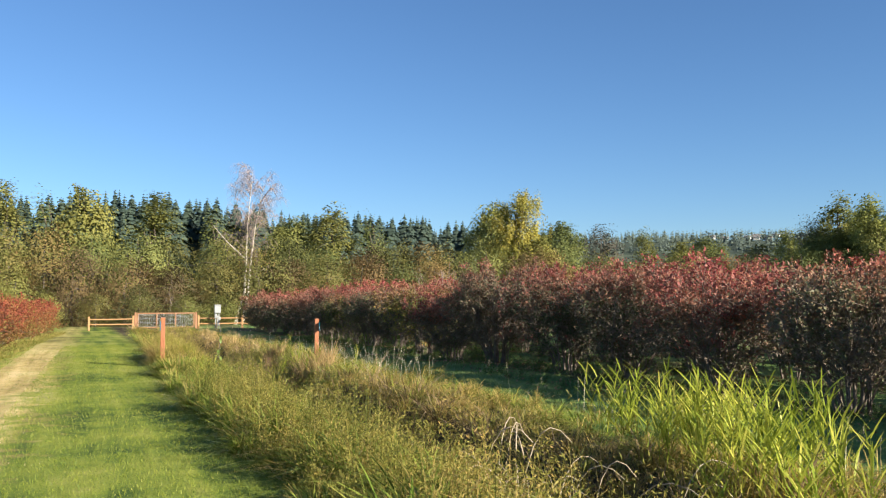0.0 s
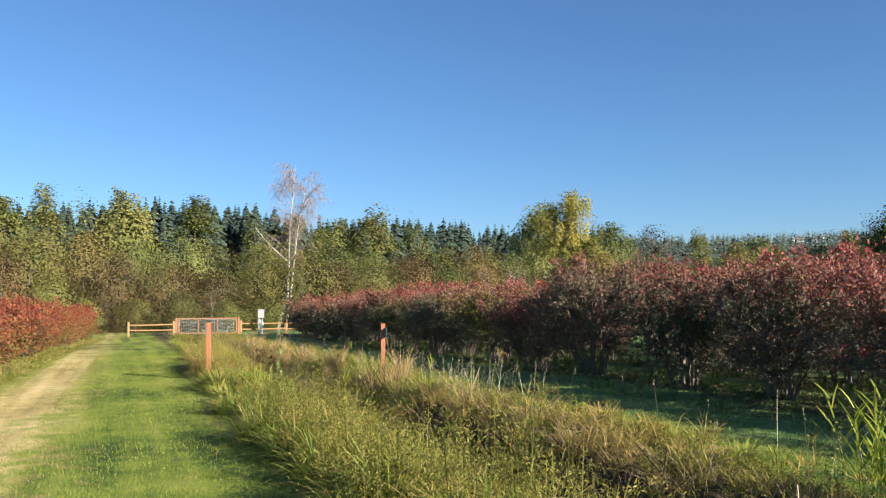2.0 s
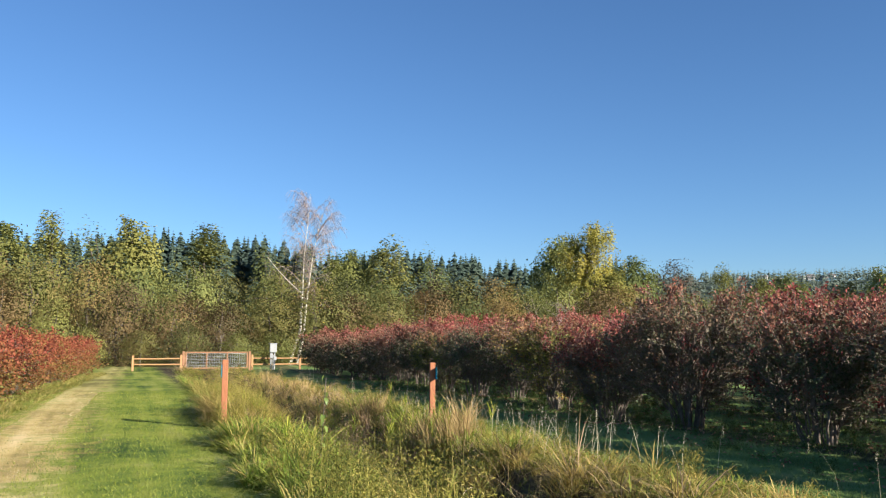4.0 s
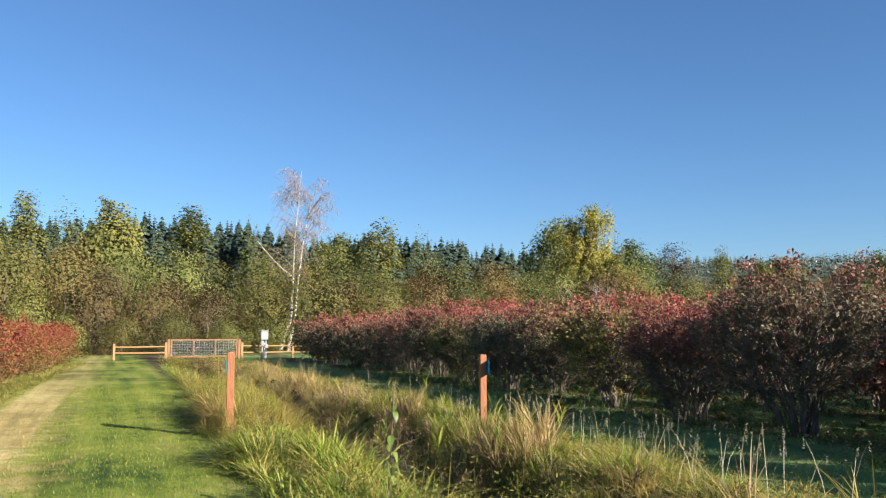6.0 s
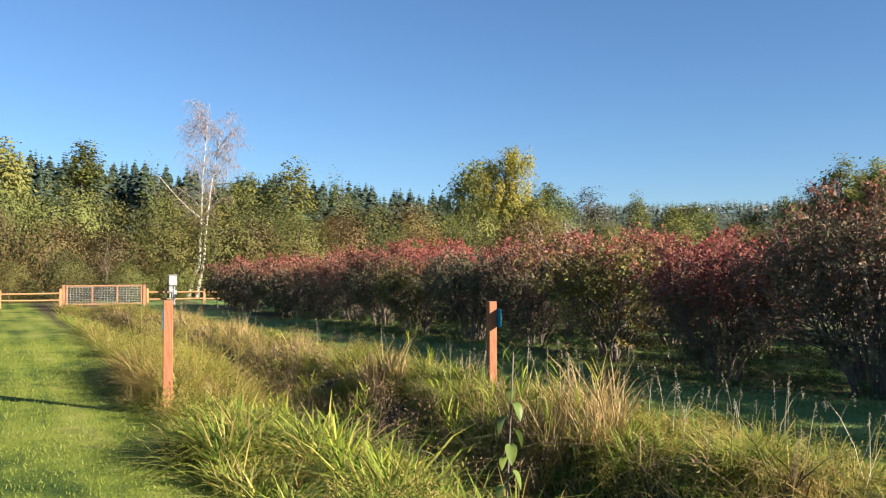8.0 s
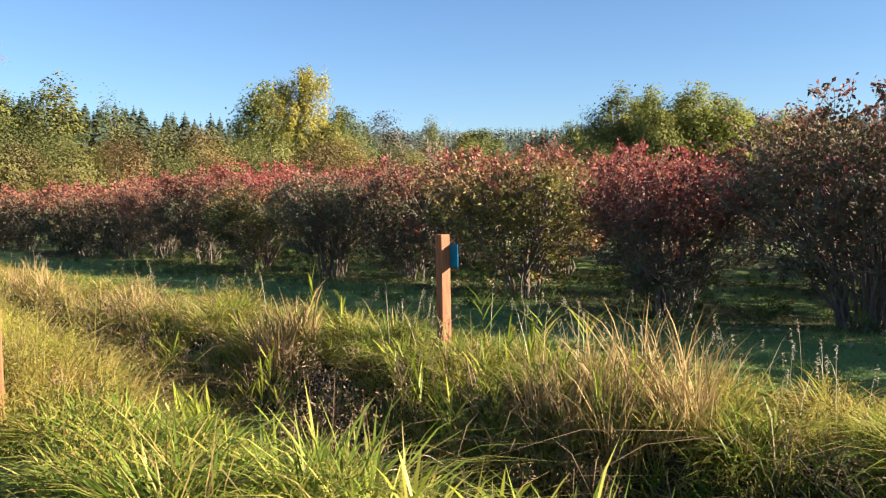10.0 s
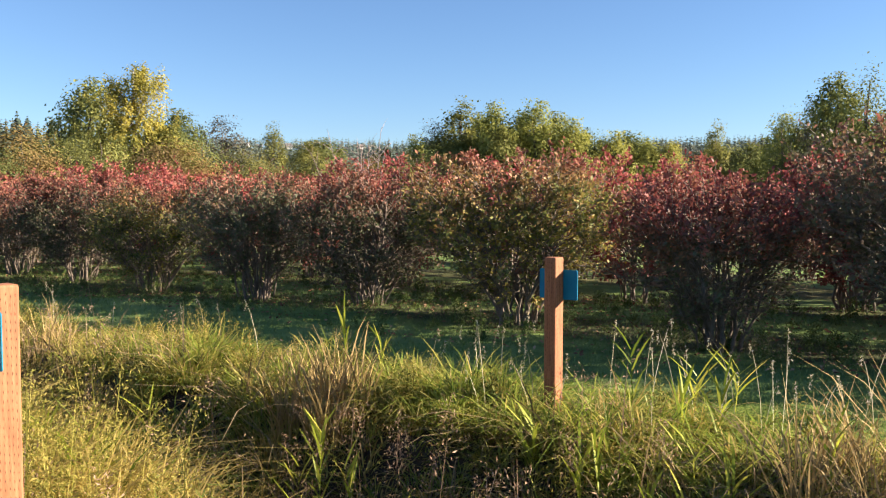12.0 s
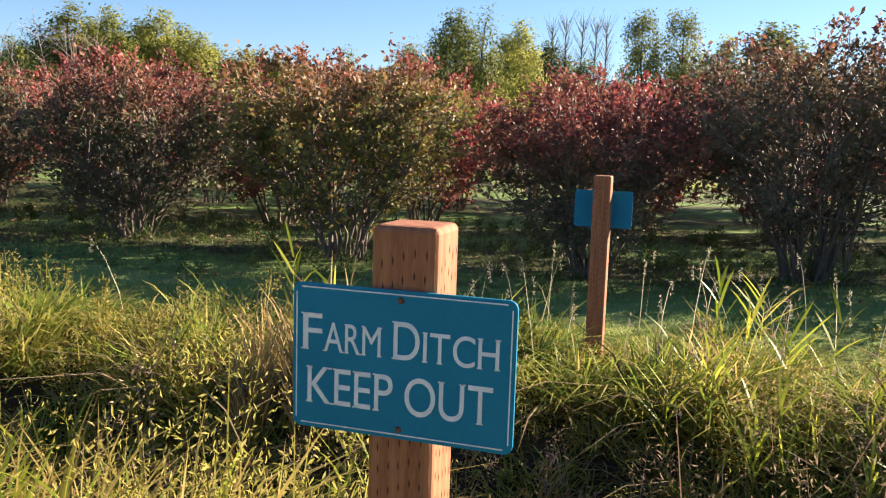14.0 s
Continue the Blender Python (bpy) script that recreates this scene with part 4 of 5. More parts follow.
for k in range(8):
    az, d = r.uniform(41, 49), r.uniform(780, 860)
    house(d * math.sin(radians(az)), d * math.cos(radians(az)), r.uniform(4.5, 6.5), r.uniform(4, 5), r.uniform(2.4, 3.2), -radians(az) + r.uniform(-0.4, 0.4))
house(215 * math.sin(radians(5.6)), 215 * math.cos(radians(5.6)), 4.5, 4.0, 6.4, 0.2)

# ---- sign posts ----
TURN = radians(-9.2)


def sign_post(x, y, top, name_label, lettered, side, lean):
    root = new("sign_post")
    base = float(ground_z(x, y)) - 0.3
    h = top - base
    w = 0.089
    bm = slab(w, w, h, (0, 0, h / 2))
    ed = [e for e in bm.edges if abs(e.verts[0].co.z - e.verts[1].co.z) > 0.1 or min(v.co.z for v in e.verts) > h - 0.01]
    bmesh.ops.bevel(bm, geom=ed, offset=0.009, segments=3, affect="EDGES", profile=0.5)
    post = part("post", bm, MAT["post"], root, "reddish-brown pressure-treated timber post")
    g = np.random.default_rng(int(x * 100))
    # treatment incisions as flat diamonds; the shade inside them is their dark colour
    cuts = []
    for f in range(4):
        a = f * np.pi / 2
        nrm, tan = np.array([np.cos(a), np.sin(a), 0]), np.array([-np.sin(a), np.cos(a), 0])
        for c in range(5):
            z = h - 0.03 - g.uniform(0, 0.03)
            while z > 0.3:
                u = (-0.029 + c * 0.0145) + g.normal(0, 0.0008)
                o = nrm * (w / 2 + 0.0004) + tan * u + np.array([0, 0, z])
                cuts.append((np.stack([o - tan * 0.0013, o + np.array([0, 0, 0.0075]), o + tan * 0.0013, o - np.array([0, 0, 0.0075])]), np.array([[0, 1, 2, 3]])))
                z -= 0.030 + g.normal(0, 0.0015)
    cv, cf = joined(cuts)
    tagged(npart("incised_texture", cv, cf, MAT["cut_shadow"], post, "rows of small treatment incisions drawn as flat shadow-dark marks"), kind="stuff")
    sw, sh, th = 0.297, 0.191, 0.004
    cx = side * (w / 2 + th / 2 + 0.002)
    cz = h - 0.08 - sh / 2
    bm = slab(th, sw, sh)
    bmesh.ops.bevel(bm, geom=[e for e in bm.edges if abs(e.verts[0].co.x - e.verts[1].co.x) > 0.001], offset=0.011, segments=4, affect="EDGES", profile=0.5)
    bmesh.ops.translate(bm, vec=(cx, 0, cz), verts=bm.verts)
    panel = part("sign_panel", bm, MAT["teal"], root, "teal warning sign with white serif capitals" if lettered else "teal sign panel seen from behind")
    face = cx + side * (th / 2 + 0.0006)
    # thin border line
    bw = 0.0016
    strips = []
    for (y0, y1, z0, z1) in ((-sw / 2 + 0.012, sw / 2 - 0.012, sh / 2 - 0.006, sh / 2 - 0.006 + bw), (-sw / 2 + 0.012, sw / 2 - 0.012, -sh / 2 + 0.005, -sh / 2 + 0.005 + bw),
                             (-sw / 2 + 0.005, -sw / 2 + 0.005 + bw, -sh / 2 + 0.012, sh / 2 - 0.012), (sw / 2 - 0.006, sw / 2 - 0.006 + bw, -sh / 2 + 0.012, sh / 2 - 0.012)):
        strips.append(slab(0.0006, y1 - y0, z1 - z0, (face, (y0 + y1) / 2, cz + (z0 + z1) / 2)))
    for b in strips:
        part("border", b, MAT["letter"], panel)
    for word, size, u, u1, v in LETTERS:
        total, glyphs = -0.09 * size, []
        for ch in word:
            cu = bpy.data.curves.new("letter", "FONT")
            cu.body, cu.size, cu.extrude = ch, size, 0.0004
            tmp = new("letter", cu)
            me = bpy.data.meshes.new_from_object(tmp.evaluated_get(bpy.context.evaluated_depsgraph_get()))
            bpy.data.objects.remove(tmp)
            bm = bmesh.new()
            bm.from_mesh(me)
            lo, hi = min(q.co.x for q in bm.verts), max(q.co.x for q in bm.verts)
            ymin, ymax = min(q.co.y for q in bm.verts), max(q.co.y for q in bm.verts)
            # short serifs at the ends of the straight strokes
            for yy, sets in ((ymin, SERIF[ch][0]), (ymax, SERIF[ch][1])):
                for f in sets:
                    cx0 = lo + (hi - lo) * f
                    s2 = slab(0.15 * size, 0.028 * size, 0.0008, (cx0, yy + (0.014 if yy == ymin else -0.014) * size, 0))
                    tm = bpy.data.meshes.new("serif")
                    s2.to_mesh(tm)
                    s2.free()
                    bm.from_mesh(tm)
                    bpy.data.meshes.remove(tm)
            total += (hi - lo) + 0.09 * size
            glyphs.append((bm, lo, hi))
            bpy.data.meshes.remove(me)
        squeeze = (u1 - u) / total
        for bm, lo, hi in glyphs:
            for q in bm.verts:
                q.co = Vector((face + side * q.co.z, side * ((q.co.x - lo) * squeeze + u), cz + q.co.y * 1.06 + v))
            u += (hi - lo + 0.09 * size) * squeeze
            part("letter", bm, MAT["letter"], panel)
    for v in (0.083, -0.083):
        bm = bmesh.new()
        bmesh.ops.create_cone(bm, cap_ends=True, segments=10, radius1=0.0045, radius2=0.003, depth=0.003, matrix=Matrix.Rotation(side * radians(90), 4, "Y"))
        bmesh.ops.translate(bm, vec=(face + side * 0.001, 0, cz + v), verts=bm.verts)
        part("screw", bm, MAT["screw"], panel)
    root.matrix_basis = Matrix.Translation((x, y, base)) @ Matrix.Rotation(TURN, 4, "Z") @ lean
    return tagged(root, name_label, "sign post", "ditch sign posts")


# word pieces: text, size, start and end along the line, height on the panel
LETTERS = (("F", 0.067, -0.134, -0.107, 0.008), ("ARM", 0.053, -0.104, -0.026, 0.008), ("D", 0.067, -0.0085, 0.026, 0.008), ("ITCH", 0.053, 0.031, 0.128, 0.008),
           ("KEEP", 0.067, -0.127, -0.0085, -0.062), ("OUT", 0.067, 0.008, 0.122, -0.062))
# where serifs sit along a letter's width, below and above
SERIF = {"F": ((0.1,), (0.1,)), "A": ((0.04, 0.96), ()), "R": ((0.1, 0.95), (0.1,)), "M": ((0.06, 0.94), (0.06, 0.94)), "D": ((0.06,), (0.06,)), "I": ((0.5,), (0.5,)),
         "T": ((0.5,), ()), "C": ((), ()), "H": ((0.08, 0.92), (0.08, 0.92)), "K": ((0.08, 0.95), (0.08, 0.9)), "E": ((0.08,), (0.08,)), "P": ((0.1,), (0.08,)), "O": ((), ()), "U": ((), (0.08, 0.92))}
sign_post(1.244, 19.1, 1.076, "timber post with teal ditch warning sign beside the lane", True, -1, pose(0, 0, 0))
sign_post(4.575, 18.755, 1.018, "timber post with teal sign on the far bank", False, 1, pose(0, 0, 0))


# ---- fence and gate ----
FY = 51.0
FZ = float(ground_z(2.0, FY))


def rail_bar(name, a, b, rad, parent, material="rail"):
    p = arc(a, b, -0.012, 5)
    return npart(name, *tube(p, [rad * 0.9, rad, rad * 1.05, rad, rad * 0.9], 7), MAT[material], parent, "", True)


def fence(xs, rails, tops, label):
    root = new("rail_fence")
    for x, t in zip(xs, tops):
        bm = slab(0.11, 0.11, t + 0.3, (x, FY, FZ + t / 2 - 0.15), 0.012)
        part("post", bm, MAT["rail"], root)
    for z in rails:
        for a, b in zip(xs, xs[1:]):
            rail_bar("rail", (a, FY - 0.02, FZ + z + r.uniform(-0.01, 0.01)), (b, FY - 0.02, FZ + z + r.uniform(-0.02, 0.02)), 0.038, root)
    return tagged(root, label, "fence", "split-rail fence beside the gate")


fence((0.13, 2.46), (0.62, 0.33), (0.78, 0.82), "two-rail golden timber fence between the lane and thicket")
fence((6.06, 8.6, 9.87), (0.62, 0.30), (0.80, 0.76, 0.86), "two-rail golden timber fence beside the farm gate")


def gate(x0, x1, z0, z1):
    root = new("farm_gate")
    for x in (x0 - 0.12, x1 + 0.12):
        part("gate_post", slab(0.12, 0.12, z1 + 0.35, (x, FY, FZ + z1 / 2 - 0.12), 0.012), MAT["gatewood"], root)
    w = x1 - x0
    for z in (z0, z1):
        part("frame_rail", slab(w, 0.05, 0.07, ((x0 + x1) / 2, FY, FZ + z), 0.008), MAT["gatewood"], root)
    for k in range(4):
        part("frame_upright", slab(0.07, 0.056, z1 - z0 + 0.06, (x0 + w * k / 3, FY, FZ + (z0 + z1) / 2), 0.008), MAT["gatewood"], root)
    for k in range(3):
        a, b = x0 + w * k / 3 + 0.04, x0 + w * (k + 1) / 3 - 0.04
        wires = [tube([(a, FY, FZ + z), (b, FY, FZ + z)], [0.0055, 0.0055], 4) for z in np.linspace(z0 + 0.06, z1 - 0.06, 10)]
        wires += [tube([(x, FY, FZ + z0), (x, FY, FZ + z1)], [0.0045, 0.0045], 4) for x in np.linspace(a, b, 9)]
        for wv, wf in wires:
            npart("wire", wv, wf, MAT["wire"], root)
    return tagged(root, "wood-framed farm gate with wire mesh panels", "gate")


gate(2.70, 5.80, 0.12, 0.93)


def meter_box():
    root = new("meter_post")
    for dx in (-0.09, 0.09):
        part("support", slab(0.07, 0.07, 1.25, (dx, 0, 0.52), 0.008), MAT["box"], root)
    part("meter_cabinet", slab(0.36, 0.20, 0.46, (0, -0.06, 1.16), 0.015), MAT["box"], root, "pale grey metal cabinet")
    part("hood", slab(0.40, 0.26, 0.03, (0, -0.07, 1.405), 0.008), MAT["box"], root)
    part("conduit_box", slab(0.16, 0.12, 0.26, (-0.09, -0.09, 0.76), 0.012), MAT["boxdark"], root, "dark grey switch box")
    part("switch_box", slab(0.15, 0.12, 0.20, (0.10, -0.09, 0.62), 0.012), MAT["box"], root)
    bm = bmesh.new()
    bmesh.ops.create_cone(bm, cap_ends=True, segments=8, radius1=0.025, radius2=0.025, depth=0.75)
    bmesh.ops.translate(bm, vec=(0.0, -0.08, 0.40), verts=bm.verts)
    part("conduit", bm, MAT["wire"], root)
    root.location = (7.06, FY - 0.5, FZ)
    return tagged(root, "pale grey electric meter cabinet on a post", "meter box")


meter_box()


# ---- bank vegetation ----
def field(x, y, s, k=0.0):
    """Smooth patchiness between 0 and 1."""
    return 0.5 + 0.25 * (np.sin(x * 1.7 * s + 1.3 * k + 0.9 * np.sin(y * 1.1 * s + k)) + np.sin(y * 2.3 * s + 2.1 * k + 0.8 * np.sin(x * 1.9 * s)))


def mound(x, y, k=0.0, cell=0.55):
    """Clumps of growth: height at (x, y), and the way outward from the clump's heart."""
    x, y = np.asarray(x, float), np.asarray(y, float)
    best = np.full(x.shape, 9.0)
    hgt, ox, oy = np.ones(x.shape), np.zeros(x.shape), np.zeros(x.shape)

    def chance(i, j, m):
        v = np.sin(i * 127.1 + j * 311.7 + m * 74.7 + k * 19.3) * 43758.5453
        return v - np.floor(v)
    for di in (-1, 0, 1):
        for dj in (-1, 0, 1):
            i, j = np.floor(x / cell) + di, np.floor(y / cell) + dj
            cx, cy = (i + chance(i, j, 1)) * cell, (j + chance(i, j, 2)) * cell
            d = np.hypot(x - cx, y - cy) / cell
            near = d < best
            best = np.where(near, d, best)
            hgt = np.where(near, 0.65 + 0.5 * chance(i, j, 3), hgt)
            ox, oy = np.where(near, x - cx, ox), np.where(near, y - cy, oy)
    return hgt * (0.3 + 0.85 * np.clip(1 - (best / 0.8) ** 2, 0, 1)), ox / cell, oy / cell


def tufts(n, xs, ys, per, h, w, lean, keep=None, seed=1, spread=0.07, even=False):
    g = np.random.default_rng(seed)
    cx, cy = xs(g, n), ys(g, n)
    if keep is not None:
        ok = g.uniform(0, 1, n) < keep(cx, cy)
        cx, cy = cx[ok], cy[ok]
    n, per, w = len(cx), int(per * 0.72), w * 1.45
    lift, ox, oy = (np.ones(n), np.zeros(n), np.zeros(n)) if even else mound(cx, cy)
    hh = h * g.uniform(0.75, 1.2, n) * (0.7 + 0.6 * field(cx, cy, 1.6, 2.0)) * lift * 1.15
    a = g.uniform(0, 2 * np.pi, (n, per))
    rad = spread * np.sqrt(g.uniform(0, 1, (n, per)))
    dx, dy = rad * np.cos(a), rad * np.sin(a)
    px, py = (cx[:, None] + dx).ravel(), (cy[:, None] + dy).ravel()
    az = np.arctan2(dy / spread + 0.7 * oy[:, None], dx / spread + 0.7 * ox[:, None]).ravel() + g.normal(0, 1.1, n * per)
    N = n * per
    P = np.stack([px, py, ground_z(px, py) - 0.02], 1)
    H = np.repeat(hh, per) * g.uniform(0.45, 1.15, N)
    return blades(P, H, w * g.uniform(0.6, 1.4, N), az, g.uniform(0.0, lean, N), g.uniform(0.15, lean * 2.0 + 0.15, N), g)


def stuff(name, parts, material, label, category):
    return tagged(new(name, meshed(name, *joined(parts), MAT[material])), label, category, "", "stuff")


def ragged(y):
    """The uneven line along which the unmown growth meets the lane."""
    return 0.09 * np.sin(2.1 * y + 0.5) + 0.07 * np.sin(5.3 * y + 1.0) + 0.04 * np.sin(11.0 * y)


def strip_tufts(n, lo, hi, per, h, w, lean, keep, seed, y0=2.5, y1=48.0, power=1.35, from_edge=True, spread=0.07, even=False):
    g = np.random.default_rng(seed)
    cy = y0 + (y1 - y0) * g.uniform(0, 1, n) ** power
    cx = g.uniform(lo, hi, n) + (lane_edge(cy) + ragged(cy) if from_edge else 0)
    return tufts(n, lambda q, m: cx, lambda q, m: cy, per, h, w, lean, keep, seed + 1, spread, even)


lush = lambda x, y: 0.25 + 0.75 * smooth(0.45, 0.7, field(x, y, 0.5, 1.0))
sere = lambda x, y: 0.25 + 0.75 * smooth(0.4, 0.65, field(x, y, 0.5, 4.0))
VG = np.random.default_rng(320)
VY = 11 + 36 * VG.uniform(0, 1, 520)
VX = -2.85 + 0.045 * (VY - 23) + VG.uniform(0, 0.75, 520)
stuff("bank_thatch", [strip_tufts(620, 0.05, 1.3, 44, 0.17, 0.006, 0.9, None, 301, 9.0, 24.0, 1.0, spread=0.12),
                      strip_tufts(520, 0.05, 1.3, 36, 0.2, 0.007, 0.9, None, 303, 0.5, 10.0, 1.0, spread=0.12),
                      strip_tufts(760, 3.4, 4.9, 44, 0.16, 0.006, 0.9, None, 305, 5.0, 25.0, 1.0, False, 0.12)], "thatch", "matted olive and straw-coloured grass on the banks", "grass")
stuff("verge_grass", [tufts(520, lambda g, n: VX, lambda g, n: VY, 40, 0.2, 0.007, 0.8, None, 321)], "thatch", "rough olive grass at the foot of the low bushes", "grass")
stuff("tall_grass", [strip_tufts(460, 3.3, 4.6, 48, 0.27, 0.006, 0.6, None, 311, 14.5, 23.0, 1.0, False), strip_tufts(340, 1.6, 2.5, 44, 0.36, 0.009, 0.6, lush, 127, 13.0, 19.4, 1.0, False),
                     strip_tufts(700, 0.05, 1.25, 40, 0.37, 0.010, 0.5, lush, 101, 2.5, 14.0, 1.0),
                     strip_tufts(900, 0.05, 1.4, 34, 0.36, 0.009, 0.75, lush, 102, 24.0, 48.0, 1.2),
                     strip_tufts(500, 3.7, 5.0, 34, 0.26, 0.008, 0.7, lush, 103, from_edge=False),
                     strip_tufts(620, 0.08, 1.2, 50, 0.29, 0.009, 0.55, None, 105, 11.0, 18.6, 1.0),
                     strip_tufts(260, 0.02, 0.2, 40, 0.26, 0.007, 1.1, None, 107),
                     strip_tufts(60, 1.4, 2.2, 56, 0.5, 0.009, 0.55, None, 119, 19.5, 22.5, 1.0, False),
                     strip_tufts(330, 3.5, 5.0, 50, 0.25, 0.006, 0.7, lush, 108, 14.0, 25.0, 1.0, False),
                     strip_tufts(150, 0.1, 1.05, 40, 0.26, 0.006, 0.8, lush, 109, 19.0, 25.0, 1.0)], "grass", "lush green unmown grass on the ditch banks", "grass")
stuff("dry_grass", [strip_tufts(220, 1.3, 2.35, 56, 0.42, 0.005, 0.5, None, 331, 19.3, 23.0, 1.0, False, 0.1, True),
                    strip_tufts(260, 3.0, 3.65, 40, 0.28, 0.006, 0.5, None, 351, 14.0, 23.0, 1.0, False),
                    strip_tufts(260, 0.05, 1.3, 30, 0.36, 0.008, 0.6, None, 129, -8.0, 2.8, 1.0),
                    strip_tufts(220, 3.5, 5.1, 30, 0.26, 0.008, 0.6, None, 139, -8.0, 3.0, 1.0, False),
                    strip_tufts(170, 1.4, 2.25, 56, 0.5, 0.0075, 0.5, None, 125, 19.4, 22.3, 1.0, False),
                    strip_tufts(1350, 0.05, 1.3, 36, 0.36, 0.006, 0.6, sere, 111),
                    strip_tufts(260, 2.2, 3.6, 34, 0.45, 0.006, 0.7, sere, 115, from_edge=False),
                    strip_tufts(1700, 3.5, 5.1, 34, 0.24, 0.006, 0.6, sere, 113, from_edge=False)], "dry", "golden dry grass along the ditch", "grass")
stuff("dry_stalks", [strip_tufts(13, 3.72, 4.0, 46, 0.46, 0.0055, 0.16, None, 116, 19.8, 20.35, 1.0, False, even=True),
                     strip_tufts(26, 3.7, 4.3, 40, 0.5, 0.005, 0.2, None, 117, 16.0, 17.2, 1.0, False, even=True),
                     strip_tufts(60, 3.6, 4.4, 34, 0.5, 0.005, 0.2, None, 118, 22.0, 34.0, 1.0, False)], "stalk", "upright tan dry stalks on the far bank", "grass")
stuff("dead_weeds", [strip_tufts(200, 2.0, 2.9, 26, 0.46, 0.006, 0.8, None, 121, from_edge=False),
                     strip_tufts(380, 3.2, 4.1, 26, 0.46, 0.006, 0.8, None, 123, from_edge=False)], "dead", "brown dead weeds hanging in the ditch", "weeds")


def weeds(n, xlo, xhi, seed, h, size, y0=2.5, y1=48.0, from_edge=True, power=1.4, arms=10, per=9, ratio=0.28):
    g = np.random.default_rng(seed)
    cy = y0 + (y1 - y0) * g.uniform(0, 1, n) ** power
    cx = g.uniform(xlo, xhi, n) + (lane_edge(cy) + ragged(cy) if from_edge else 0)
    cz = ground_z(cx, cy)
    lift, ox, oy = mound(cx, cy, 3.0)
    hh = h * g.uniform(0.75, 1.2, n) * lift * 1.25
    lean = np.stack([0.25 * ox + g.normal(0, 0.12, n), 0.25 * oy + g.normal(0, 0.12, n), np.ones(n)], 1)
    foot = np.stack([cx, cy, cz - 0.02], 1)
    stem = blades(foot, hh, np.full(n, 0.005), np.arctan2(lean[:, 1], lean[:, 0]), np.hypot(lean[:, 0], lean[:, 1]), np.zeros(n), g)
    tb = g.uniform(0.12, 0.92, (n, arms))
    a = g.uniform(0, 2 * np.pi, (n, arms))
    base = (foot[:, None] + lean[:, None] * (hh[:, None] * tb)[..., None]).reshape(-1, 3)
    way = np.stack([np.cos(a), np.sin(a), g.uniform(0.5, 1.4, (n, arms))], -1).reshape(-1, 3)
    way /= np.linalg.norm(way, axis=1)[:, None]
    length = (hh[:, None] * 0.36 * (1.15 - tb)).ravel()
    return joined([stem, sprays(base, way, length, per, size * 1.15, g, ratio, 0.0)])


stuff("weeds", [weeds(700, 0.1, 1.5, 131, 0.42, 0.026), weeds(460, 3.8, 4.9, 133, 0.26, 0.028, from_edge=False), weeds(950, 0.0, 1.6, 135, 0.6, 0.023, 2.0, 12.5)],
      "weed", "leafy olive weeds among the bank grass", "weeds")


stuff("golden_weeds", [weeds(340, 0.05, 1.15, 191, 0.36, 0.020, 18.6, 26.0, True, 1.0, 12, 12, 0.2), weeds(220, 3.4, 4.6, 193, 0.28, 0.018, 14.0, 26.0, False, 1.0, 12, 10, 0.2),
                       weeds(380, 0.05, 1.6, 195, 0.52, 0.022, 2.0, 12.0, True, 1.0),
                       weeds(270, 1.3, 2.3, 197, 0.6, 0.0175, 19.3, 22.6, False, 1.0, 16, 15, 0.26)],
      "gold", "feathery golden-green weeds on the ditch banks", "weeds")
stuff("undergrowth", [weeds(420, 6.7, 9.4, 137, 0.16, 0.030, 4.0, 34.0, False, 1.0), weeds(160, 9.4, 11.5, 138, 0.16, 0.04, 12.0, 32.0, False, 1.0)], "under", "dark green low weeds beneath the bushes", "weeds")


def reeds(spots, seed, h):
    g = np.random.default_rng(seed)
    P, H, W, A, L, B = [], [], [], [], [], []
    for x, y, n, rad in spots:
        for i in range(n):
            a = g.uniform(0, 2 * np.pi)
            q = rad * math.sqrt(g.uniform(0, 1))
            px, py = x + q * math.cos(a), y + q * math.sin(a)
            pz = float(ground_z(px, py))
            hh = h * g.uniform(0.6, 1.15)
            tx, ty = px + g.normal(0, 0.10) * hh, py + g.normal(0, 0.10) * hh
            turn = g.uniform(0, 2 * np.pi)
            P.append((px, py, pz - 0.03))
            H.append(hh)
            W.append(0.007)
            A.append(math.atan2(ty - py, tx - px))
            L.append(math.hypot(tx - px, ty - py) / hh)
            B.append(0.0)
            for k in range(9):
                t = 0.3 + 0.68 * k / 8
                P.append((px + (tx - px) * t, py + (ty - py) * t, pz + hh * t))
                H.append(g.uniform(0.17, 0.28) * (1.15 - 0.4 * t))
                W.append(g.uniform(0.011, 0.017))
                A.append(turn + np.pi * (k % 2) + g.normal(0, 0.5))
                L.append(g.uniform(0.35, 0.9))
                B.append(g.uniform(0.0, 0.35))
    return blades(np.array(P), np.array(H), np.array(W), np.array(A), np.array(L), np.array(B), g)


